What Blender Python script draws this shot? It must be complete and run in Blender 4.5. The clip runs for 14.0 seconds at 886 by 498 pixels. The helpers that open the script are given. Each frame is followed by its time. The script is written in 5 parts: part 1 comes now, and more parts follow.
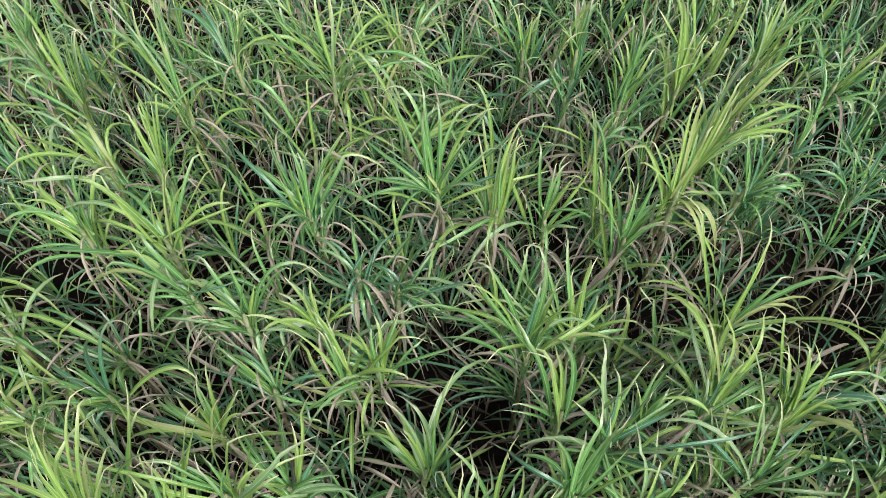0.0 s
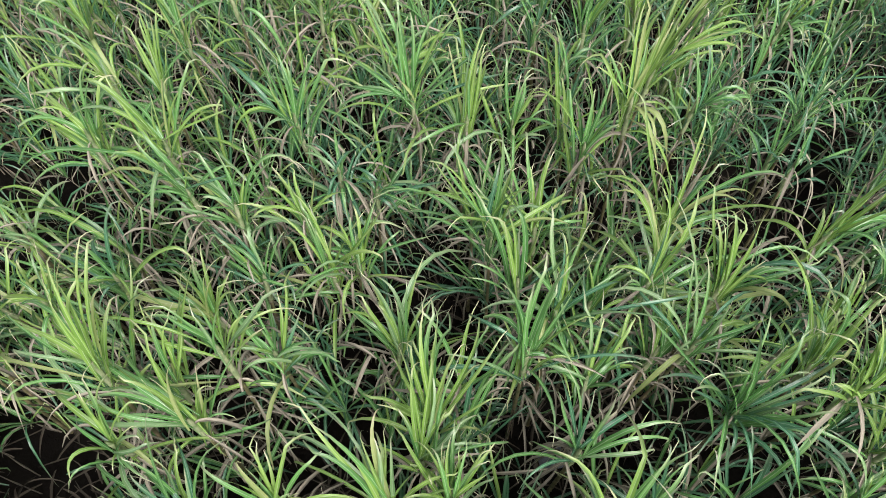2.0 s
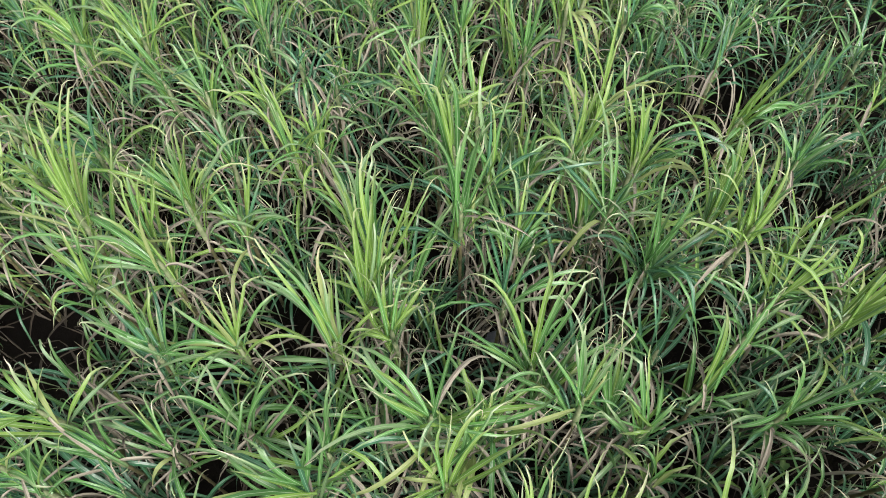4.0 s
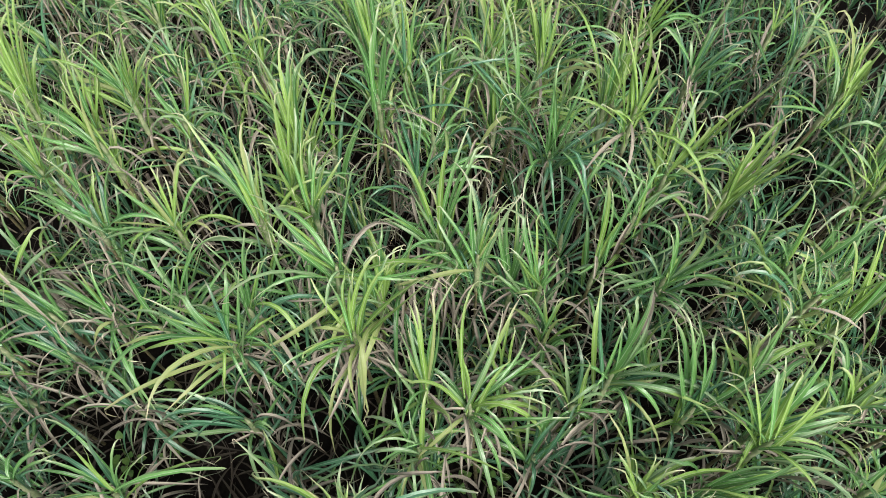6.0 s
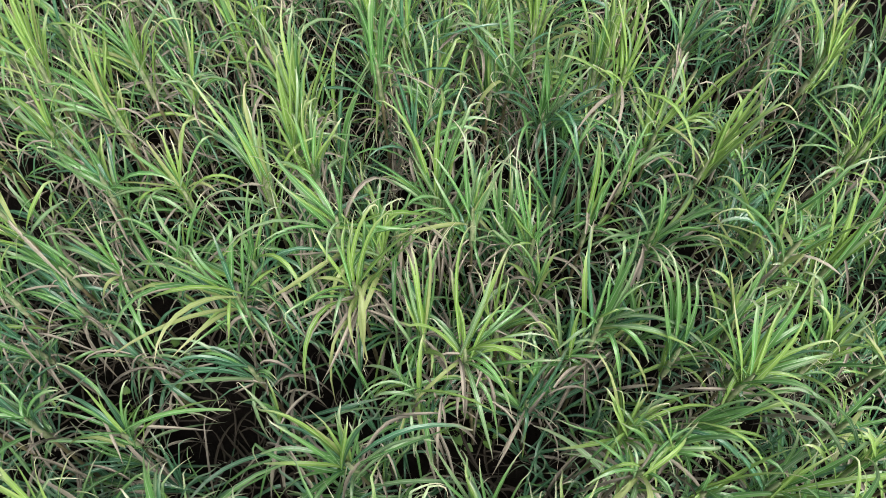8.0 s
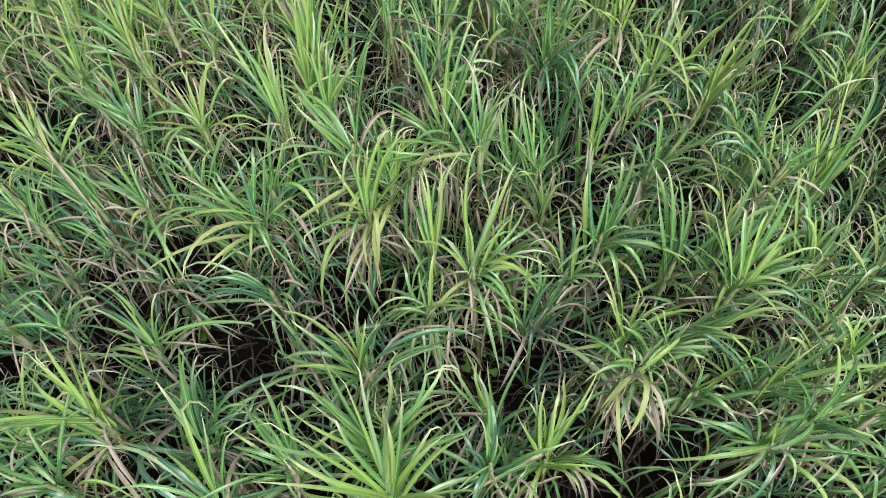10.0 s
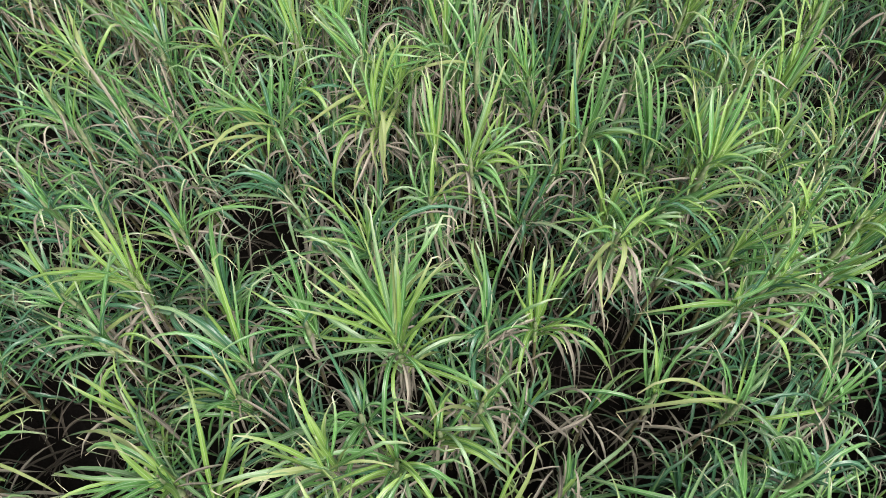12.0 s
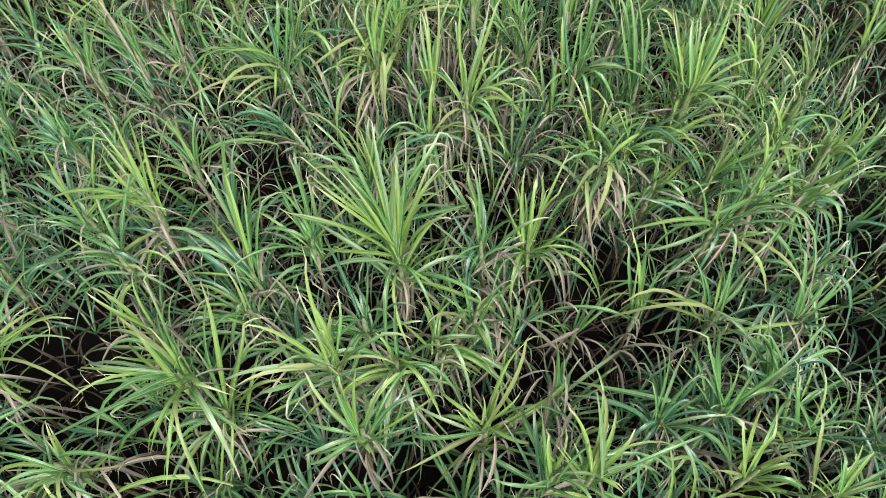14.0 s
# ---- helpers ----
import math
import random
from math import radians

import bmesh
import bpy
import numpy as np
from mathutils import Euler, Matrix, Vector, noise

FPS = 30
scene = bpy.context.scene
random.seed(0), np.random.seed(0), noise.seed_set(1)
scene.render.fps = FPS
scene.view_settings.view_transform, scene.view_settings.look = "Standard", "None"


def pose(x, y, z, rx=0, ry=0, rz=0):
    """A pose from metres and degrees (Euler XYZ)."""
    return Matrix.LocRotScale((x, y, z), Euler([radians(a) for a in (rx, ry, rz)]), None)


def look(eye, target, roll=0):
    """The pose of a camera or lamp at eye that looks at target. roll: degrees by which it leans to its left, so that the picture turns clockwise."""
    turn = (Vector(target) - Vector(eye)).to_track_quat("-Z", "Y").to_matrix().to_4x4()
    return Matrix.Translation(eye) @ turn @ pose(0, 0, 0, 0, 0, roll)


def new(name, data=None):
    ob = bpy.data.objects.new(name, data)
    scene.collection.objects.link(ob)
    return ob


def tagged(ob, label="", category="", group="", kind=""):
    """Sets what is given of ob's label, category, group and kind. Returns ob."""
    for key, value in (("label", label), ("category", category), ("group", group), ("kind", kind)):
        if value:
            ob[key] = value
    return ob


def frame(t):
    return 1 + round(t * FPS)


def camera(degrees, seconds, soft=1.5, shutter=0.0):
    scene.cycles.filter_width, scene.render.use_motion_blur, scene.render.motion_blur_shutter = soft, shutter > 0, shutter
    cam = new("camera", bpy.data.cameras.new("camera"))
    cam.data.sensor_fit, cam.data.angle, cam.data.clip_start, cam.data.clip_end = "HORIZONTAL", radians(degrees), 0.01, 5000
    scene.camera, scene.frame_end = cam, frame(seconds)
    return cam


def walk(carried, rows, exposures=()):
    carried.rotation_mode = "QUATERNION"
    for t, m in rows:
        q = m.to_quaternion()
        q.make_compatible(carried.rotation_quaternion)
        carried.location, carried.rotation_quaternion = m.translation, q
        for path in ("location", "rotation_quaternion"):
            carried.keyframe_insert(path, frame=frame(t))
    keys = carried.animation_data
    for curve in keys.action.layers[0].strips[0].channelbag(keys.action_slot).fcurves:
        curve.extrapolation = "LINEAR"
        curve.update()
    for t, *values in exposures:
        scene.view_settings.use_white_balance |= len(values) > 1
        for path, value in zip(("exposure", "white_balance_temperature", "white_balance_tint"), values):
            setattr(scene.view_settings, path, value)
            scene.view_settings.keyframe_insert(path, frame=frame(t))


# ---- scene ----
cam = camera(64.0, 14.0, soft=0.5)
PATH = [
    (0, (-0.109, 0.004, 6.690), (0.028, 1.014, 4.969), 0.28),
    (0.5, (-0.071, -0.145, 6.691), (0.066, 0.864, 4.970), 0.26),
    (1, (-0.032, -0.319, 6.730), (0.100, 0.685, 5.006), 0.06),
    (1.5, (-0.006, -0.606, 6.743), (0.122, 0.393, 5.015), -0.14),
    (2, (0.013, -0.925, 6.751), (0.137, 0.071, 5.021), -0.28),
    (2.5, (0.031, -1.244, 6.771), (0.156, -0.250, 5.040), -0.20),
    (3, (0.064, -1.629, 6.788), (0.196, -0.638, 5.056), 0.08),
    (3.2, (0.079, -1.748, 6.799), (0.211, -0.758, 5.067), 0.15),
    (5.3, (0.712, -2.819, 6.795), (0.841, -1.825, 5.064), 0.45),
    (5.5, (0.748, -2.971, 6.790), (0.878, -1.976, 5.059), 0.40),
    (6, (0.817, -3.277, 6.785), (0.946, -2.282, 5.055), 0.29),
    (6.5, (0.834, -3.396, 6.794), (0.962, -2.401, 5.064), 0.20),
    (7, (0.835, -3.472, 6.798), (0.962, -2.475, 5.068), 0.16),
    (7.2, (0.833, -3.509, 6.794), (0.960, -2.512, 5.065), 0.13),
    (9.3, (0.699, -4.124, 6.758), (0.824, -3.124, 5.031), -0.05),
    (9.5, (0.680, -4.205, 6.765), (0.805, -3.204, 5.039), -0.02),
    (10, (0.645, -4.357, 6.771), (0.771, -3.356, 5.044), -0.05),
    (10.5, (0.621, -4.479, 6.781), (0.745, -3.479, 5.053), -0.13),
    (11, (0.602, -4.714, 6.804), (0.723, -3.713, 5.077), -0.36),
    (11.5, (0.566, -5.098, 6.802), (0.685, -4.098, 5.074), -0.47),
    (12, (0.532, -5.394, 6.808), (0.650, -4.396, 5.079), -0.53),
    (12.5, (0.506, -5.656, 6.818), (0.624, -4.660, 5.087), -0.61),
    (13, (0.492, -5.881, 6.826), (0.608, -4.887, 5.095), -0.72),
    (13.5, (0.476, -6.025, 6.827), (0.592, -5.033, 5.094), -0.72),
    (14, (0.474, -6.074, 6.825), (0.589, -5.083, 5.091), -0.73),
]
walk(cam, [(t, look(eye, target, roll)) for t, eye, target, roll in PATH])

# ---- light: an even overcast sky with a broad, weak sun ----
SUN_ELEVATION, SUN_TURN = radians(48), radians(160)
world = bpy.data.worlds.new("overcast_sky")
scene.world = world
world.use_nodes = True
wn, wl = world.node_tree.nodes, world.node_tree.links
sky = wn.new("ShaderNodeTexSky")
sky.sky_type, sky.sun_disc = "NISHITA", False
sky.sun_elevation, sky.sun_rotation = SUN_ELEVATION, SUN_TURN
sky.air_density, sky.dust_density, sky.ozone_density = 1.0, 4.0, 1.0
soft_sky = wn.new("ShaderNodeHueSaturation")
soft_sky.inputs["Saturation"].default_value = 0.35
wl.new(sky.outputs["Color"], soft_sky.inputs["Color"])
wl.new(soft_sky.outputs["Color"], wn["Background"].inputs["Color"])
wn["Background"].inputs["Strength"].default_value = 0.12
sun = new("sun", bpy.data.lights.new("sun", "SUN"))
sun.data.energy, sun.data.angle, sun.data.color = 3.1, radians(42), (1.0, 0.97, 0.92)
sun.matrix_world = look((0, 0, 30), (-30 * math.sin(SUN_TURN) / math.tan(SUN_ELEVATION), -30 * math.cos(SUN_TURN) / math.tan(SUN_ELEVATION), 0))
scene.view_settings.exposure = 0.44


# ---- materials ----
def material(name):
    m = bpy.data.materials.new(name)
    m.use_nodes = True
    return m, m.node_tree.nodes, m.node_tree.links, m.node_tree.nodes["Principled BSDF"]


def node(nodes, kind, **values):
    n = nodes.new(kind)
    for key, value in values.items():
        n.inputs[key].default_value = value
    return n


def ramp(nodes, stops):
    r = nodes.new("ShaderNodeValToRGB")
    while len(r.color_ramp.elements) < len(stops):
        r.color_ramp.elements.new(0.5)
    for e, (at, colour) in zip(r.color_ramp.elements, stops):
        e.position, e.color = at, (*colour, 1)
    return r


def mix(nodes, links, fac, a, b, blend="MIX"):
    m = nodes.new("ShaderNodeMix")
    m.data_type, m.blend_type = "RGBA", blend
    for socket, value in ((m.inputs[0], fac), (m.inputs[6], a), (m.inputs[7], b)):
        if isinstance(value, (int, float)):
            socket.default_value = value
        elif isinstance(value, tuple):
            socket.default_value = (*value, 1)
        else:
            links.new(value, socket)
    return m.outputs[2]


def calc(nodes, links, op, a, b=0.0):
    m = nodes.new("ShaderNodeMath")
    m.operation = op
    for socket, value in zip(m.inputs, (a, b)):
        if isinstance(value, (int, float)):
            socket.default_value = value
        else:
            links.new(value, socket)
    return m.outputs[0]


def blade_material(name, dark, light, rib, tip, clear, gloss, sheen=0.5):
    """A grass blade: UV x runs across it, UV y from its base to its tip."""
    m, n, l, bsdf = material(name)
    uv = n.new("ShaderNodeUVMap")
    xy = n.new("ShaderNodeSeparateXYZ")
    l.new(uv.outputs[0], xy.inputs[0])
    info = n.new("ShaderNodeObjectInfo")
    island = n.new("ShaderNodeNewGeometry")
    chance = calc(n, l, "FRACT", calc(n, l, "ADD", info.outputs["Random"], island.outputs["Random Per Island"]))
    base = mix(n, l, chance, dark, light)
    place = n.new("ShaderNodeTexCoord")
    blotch = node(n, "ShaderNodeTexNoise", Scale=6.0, Detail=3.0)
    l.new(place.outputs["Object"], blotch.inputs["Vector"])
    base = mix(n, l, calc(n, l, "MULTIPLY", blotch.outputs[0], 0.55), base, light)
    # fine veins along the blade
    stretch = n.new("ShaderNodeCombineXYZ")
    l.new(calc(n, l, "MULTIPLY", xy.outputs[0], 30.0), stretch.inputs[0])
    l.new(calc(n, l, "MULTIPLY", xy.outputs[1], 3.0), stretch.inputs[1])
    vein = node(n, "ShaderNodeTexNoise", Scale=1.0, Detail=2.0)
    l.new(stretch.outputs[0], vein.inputs["Vector"])
    base = mix(n, l, 0.3, base, vein.outputs[0], "OVERLAY")
    # yellowing towards the tip, uneven from blade to blade
    old = calc(n, l, "POWER", xy.outputs[1], 7.0)
    old = calc(n, l, "MULTIPLY", old, calc(n, l, "ADD", calc(n, l, "MULTIPLY", chance, 1.7), 0.45))
    old = calc(n, l, "MINIMUM", old, 1.0)
    base = mix(n, l, old, base, tip)
    # pale midrib, fading out near the tip
    off = calc(n, l, "ABSOLUTE", calc(n, l, "SUBTRACT", xy.outputs[0], 0.5))
    line = n.new("ShaderNodeMapRange")
    line.inputs[1].default_value, line.inputs[2].default_value = 0.02, 0.07
    line.inputs[3].default_value, line.inputs[4].default_value = 1.0, 0.0
    l.new(off, line.inputs[0])
    fade = calc(n, l, "SUBTRACT", 1.0, xy.outputs[1])
    base = mix(n, l, calc(n, l, "MULTIPLY", calc(n, l, "MULTIPLY", line.outputs[0], fade), 0.9), base, rib)
    l.new(base, bsdf.inputs["Base Color"])
    bsdf.inputs["Roughness"].default_value = gloss
    bsdf.inputs["Specular IOR Level"].default_value = sheen
    bump = node(n, "ShaderNodeBump", Strength=0.25, Distance=0.002)
    l.new(vein.outputs[0], bump.inputs["Height"])
    l.new(bump.outputs[0], bsdf.inputs["Normal"])
    through_light = n.new("ShaderNodeBsdfTranslucent")
    l.new(base, through_light.inputs["Color"])
    both = n.new("ShaderNodeMixShader")
    both.inputs[0].default_value = clear
    l.new(bsdf.outputs[0], both.inputs[1])
    l.new(through_light.outputs[0], both.inputs[2])
    l.new(both.outputs[0], n["Material Output"].inputs["Surface"])
    return m


RIB = (0.58, 0.66, 0.50)
YOUNG = blade_material("young_leaf", (0.084, 0.195, 0.030), (0.275, 0.440, 0.098), RIB, (0.66, 0.60, 0.44), 0.22, 0.40, 0.6)
GREEN = blade_material("green_leaf", (0.023, 0.105, 0.026), (0.146, 0.342, 0.091), RIB, (0.62, 0.57, 0.42), 0.17, 0.34, 0.7)
PALE = blade_material("dusty_leaf", (0.095, 0.205, 0.082), (0.230, 0.365, 0.162), (0.55, 0.62, 0.48), (0.60, 0.54, 0.42), 0.16, 0.35, 0.7)
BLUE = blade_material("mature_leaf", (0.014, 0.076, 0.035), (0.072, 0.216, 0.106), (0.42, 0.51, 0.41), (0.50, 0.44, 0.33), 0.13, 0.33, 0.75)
YELLOW = blade_material("yellowed_leaf", (0.27, 0.36, 0.11), (0.38, 0.44, 0.18), (0.48, 0.52, 0.34), (0.55, 0.47, 0.32), 0.32, 0.45)
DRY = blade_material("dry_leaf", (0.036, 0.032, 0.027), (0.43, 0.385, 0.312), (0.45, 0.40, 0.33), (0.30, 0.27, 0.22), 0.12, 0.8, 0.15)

# Darker copy of the dry leaf: shade in the wells put into its colour.
LITTER = blade_material("shaded_litter_leaf", (0.010, 0.009, 0.008), (0.105, 0.088, 0.070), (0.12, 0.10, 0.08), (0.09, 0.08, 0.065), 0.05, 0.85, 0.1)


def stalk_material():
    m, n, l, bsdf = material("cane_stalk")
    place = n.new("ShaderNodeTexCoord")
    ring = node(n, "ShaderNodeTexNoise", Scale=9.0, Detail=4.0)
    l.new(place.outputs["Object"], ring.inputs["Vector"])
    r = ramp(n, [(0.3, (0.05, 0.06, 0.025)), (0.55, (0.16, 0.14, 0.07)), (0.75, (0.26, 0.20, 0.13))])
    l.new(ring.outputs[0], r.inputs[0])
    l.new(r.outputs[0], bsdf.inputs["Base Color"])
    bsdf.inputs["Roughness"].default_value = 0.6
    return m


def soil_material():
    m, n, l, bsdf = material("shade_dark_soil")
    place = n.new("ShaderNodeTexCoord")
    big = node(n, "ShaderNodeTexNoise", Scale=1.2, Detail=6.0, Roughness=0.65)
    fine = node(n, "ShaderNodeTexNoise", Scale=45.0, Detail=5.0, Roughness=0.7)
    l.new(place.outputs["Object"], big.inputs["Vector"])
    l.new(place.outputs["Object"], fine.inputs["Vector"])
    # Set near black: the deep shade between plants is put into this colour.
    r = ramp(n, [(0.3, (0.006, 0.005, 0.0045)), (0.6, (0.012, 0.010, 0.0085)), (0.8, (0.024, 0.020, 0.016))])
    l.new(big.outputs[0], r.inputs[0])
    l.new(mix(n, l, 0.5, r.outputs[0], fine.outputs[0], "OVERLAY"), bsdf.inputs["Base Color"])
    bsdf.inputs["Roughness"].default_value = 1.0
    bsdf.inputs["Specular IOR Level"].default_value = 0.08
    bump = node(n, "ShaderNodeBump", Strength=0.8, Distance=0.03)
    l.new(fine.outputs[0], bump.inputs["Height"])
    l.new(bump.outputs[0], bsdf.inputs["Normal"])
    return m


def plain_material(name, low, high, scale, rough, sheen=0.3, bumpy=0.3):
    """A surface that varies between two colours at two scales."""
    m, n, l, bsdf = material(name)
    place = n.new("ShaderNodeTexCoord")
    big = node(n, "ShaderNodeTexNoise", Scale=scale, Detail=4.0)
    fine = node(n, "ShaderNodeTexNoise", Scale=scale * 9, Detail=3.0)
    for t in (big, fine):
        l.new(place.outputs["Object"], t.inputs["Vector"])
    r = ramp(n, [(0.3, low), (0.7, high)])
    l.new(big.outputs[0], r.inputs[0])
    l.new(mix(n, l, 0.3, r.outputs[0], fine.outputs[0], "OVERLAY"), bsdf.inputs["Base Color"])
    bsdf.inputs["Roughness"].default_value = rough
    bsdf.inputs["Specular IOR Level"].default_value = sheen
    bump = node(n, "ShaderNodeBump", Strength=bumpy, Distance=0.004)
    l.new(fine.outputs[0], bump.inputs["Height"])
    l.new(bump.outputs[0], bsdf.inputs["Normal"])
    return m


STALK, SOIL = stalk_material(), soil_material()
SHEATH_SKIN = plain_material("leaf_sheath", (0.13, 0.19, 0.08), (0.34, 0.36, 0.22), 14.0, 0.55)
WEED = plain_material("weed_leaf", (0.05, 0.13, 0.03), (0.13, 0.22, 0.05), 20.0, 0.5)
STUB = plain_material("cut_cane", (0.16, 0.13, 0.11), (0.34, 0.28, 0.24), 25.0, 0.8)
STONE = plain_material("grey_stone", (0.10, 0.11, 0.13), (0.22, 0.23, 0.26), 12.0, 0.6)


# ---- the ground ----
def ground():
    """Soil with low planting ridges near the walk, running out flat to the horizon."""
    steps = [-3000, -600, -120, -40, -20] + [x * 0.35 - 12 for x in range(69)] + [20, 40, 120, 600, 3000]
    verts, faces, n = [], [], len(steps)
    for y in steps:
        for x in steps:
            near = max(0.0, 1 - max(abs(x), abs(y)) / 18)
            z = 0.06 * near * math.sin(x * 4.3) + 0.05 * near * noise.noise((x * 1.7, y * 1.7, 0))
            verts.append((x, y, z))
    for j in range(n - 1):
        for i in range(n - 1):
            k = j * n + i
            faces.append((k, k + 1, k + n + 1, k + n))
    me = bpy.data.meshes.new("ground")
    me.from_pydata(verts, [], faces)
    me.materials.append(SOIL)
    me.shade_smooth()
    return tagged(new("ground", me), "soil under the cane, coloured near black for its shade", "ground", kind="structure")


ground()


# ---- the dark wells in the canopy: where they lie and how wide they are ----
GAPS = [(-2.93, 0.80, 0.43), (-2.43, -3.51, 0.42), (3.39, 2.18, 0.41), (1.98, -3.91, 0.40), (-1.76, -1.39, 0.37), (-0.84, -1.73, 0.35), (4.39, 1.23, 0.33), (3.63, 2.85, 0.30), (1.29, -2.29, 0.29), (4.25, 2.97, 0.29), (-1.56, 1.56, 0.27), (2.40, -3.45, 0.26), (-1.73, -4.60, 0.26), (-0.02, -1.58, 0.25), (4.19, -4.19, 0.24), (-3.05, 1.04, 0.24), (0.88, 0.43, 0.23), (4.51, 4.46, 0.22), (0.41, 1.30, 0.21), (1.54, 0.34, 0.21), (-0.61, -2.10, 0.21), (-0.71, 0.34, 0.20), (-1.49, -0.58, 0.20), (-2.67, 0.38, 0.20), (1.83, 0.65, 0.20), (4.72, -0.17, 0.20), (-2.16, -0.75, 0.20), (0.31, 2.28, 0.19), (1.91, -3.23, 0.19), (5.51, -1.70, 0.19), (2.65, -3.88, 0.18), (3.26, -5.20, 0.18)]
GAPS += [(0.53, 2.37, 0.18), (-2.14, -3.15, 0.18), (-3.02, 0.01, 0.17), (-0.88, -3.74, 0.17), (-0.31, 1.52, 0.17), (0.99, -4.17, 0.17), (2.71, -0.11, 0.17), (-2.34, 2.20, 0.17), (0.27, -4.82, 0.17), (0.52, 2.92, 0.17), (-3.09, 3.50, 0.16), (-3.25, 3.24, 0.16), (2.18, -0.59, 0.16), (-2.54, 2.93, 0.15), (-0.60, -1.83, 0.15), (2.10, 2.54, 0.15), (1.76, 0.83, 0.14), (-1.40, 4.32, 0.14), (-1.26, 0.32, 0.14), (4.58, -2.25, 0.13), (-1.25, 4.06, 0.13), (2.92, -1.97, 0.13), (1.53, -3.48, 0.13), (-1.46, 1.20, 0.13), (2.56, -3.27, 0.13), (0.61, -1.39, 0.13), (-1.12, 0.34, 0.12), (1.38, -4.25, 0.12), (-1.01, -1.09, 0.12), (2.96, -3.81, 0.12), (-0.73, 0.57, 0.12), (2.17, -2.01, 0.11), (-0.86, 1.91, 0.11)]


def open_ground(x, y, spare=0.0):
    """Whether (x, y) lies in one of the dark wells between the plants."""
    return any((x - a) ** 2 + (y - b) ** 2 < (r + spare) ** 2 for a, b, r in GAPS)


# ---- blades ----
UP = Vector((0, 0, 1))


def blade(points, width, fold, twist, rng):
    """Vertices, faces and UVs of one folded blade along a line of points: narrow where it leaves the stalk, widest in its
    middle, drawn out to a long point."""
    verts, uvs, faces = [], [], []
    wave, phase = rng.uniform(2, 5), rng.uniform(0, 6.3)
    along = [0.0]
    for p, q in zip(points, points[1:]):
        along.append(along[-1] + (q - p).length)
    last, count = None, len(points)
    for k, p in enumerate(points):
        s = along[k] / along[-1]
        ahead = (points[min(k + 1, count - 1)] - points[max(k - 1, 0)]).normalized()
        side = ahead.cross(UP)
        if side.length < 0.05:
            side = last or Vector((1, 0, 0))
        side.normalize()
        if last and side.dot(last) < 0:
            side = -side
        last = side
        up = side.cross(ahead)
        turn = twist * s * s + 0.15 * math.sin(wave * s * 3 + phase)
        across = side * math.cos(turn) + up * math.sin(turn)
        over = up * math.cos(turn) - side * math.sin(turn)
        thin = max(0.0, (s - 0.45) / 0.55)
        w = width * (0.45 + 0.55 * min(1, s / 0.3)) * max(0.05, 1 - thin**1.45)
        lift = fold * w * (1.3 - 0.9 * s)
        verts += [p - across * w / 2 + over * lift, p, p + across * w / 2 + over * lift]
        uvs += [(0, s), (0.5, s), (1, s)]
        if k:
            a, b = 3 * k - 3, 3 * k
            faces += [(a, a + 1, b + 1, b), (a + 1, a + 2, b + 2, b + 1)]
    return verts, faces, uvs


def arc(base, reach, rise, bow, rng, tail=0.0, turn=2.0, steps=7):
    """Points from base to base + reach (a level vector) + rise, bowed upwards by bow metres. tail: length of the limp end that
    tips over past that place, turn: by how much it tips, in radians."""
    flat = Vector(reach)
    side = flat.cross(UP) * rng.uniform(-0.24, 0.24)
    tip = base + flat + UP * rise
    knee = base + flat * 0.24 + side * 0.5 + UP * (max(rise, 0.0) * 0.36 + bow)
    bend = base + flat * 0.68 + side + UP * (max(rise, 0.0) * 0.74 + min(rise, 0.0) * 0.3 + bow * 1.1)
    points = []
    for k in range(steps + 1):
        s = k / steps
        t = 1 - s
        points.append(base * t**3 + knee * (3 * t * t * s) + bend * (3 * t * s * s) + tip * s**3)
    if tail:
        way, out = (tip - bend).normalized(), flat.normalized()
        slope, drift = math.atan2(way.z, max(0.02, way.dot(out))), out.cross(UP) * rng.uniform(-0.5, 0.5)
        for share in (0.38, 0.30, 0.20, 0.12):
            slope = max(slope - turn * share, -2.2)
            points.append(points[-1] + (out * math.cos(slope) + UP * math.sin(slope) + drift).normalized() * tail / 4)
    return points


def link_mesh(name, verts, faces, uvs, mat, parent=None, label="", creased=True):
    me = bpy.data.meshes.new(name)
    me.from_pydata(verts, [], faces)
    layer = me.uv_layers.new(name="UVMap")
    index = np.empty(len(me.loops), dtype=np.int32)
    me.loops.foreach_get("vertex_index", index)
    layer.uv.foreach_set("vector", np.array(uvs, dtype=np.float32)[index].ravel())
    me.materials.append(mat)
    me.shade_smooth()
    if creased:
        # the fold along the midrib stays crisp: every third vertex, from the second on, lies on it
        pairs = np.empty(2 * len(me.edges), dtype=np.int32)
        me.edges.foreach_get("vertices", pairs)
        pairs = pairs.reshape(-1, 2)
        rib = (pairs[:, 0] % 3 == 1) & (pairs[:, 1] % 3 == 1)
        me.attributes.new("sharp_edge", "BOOLEAN", "EDGE").data.foreach_set("value", rib)
    ob = new(name, me)
    if parent:
        ob.parent = parent
    if label:
        ob["label"] = label
    return ob


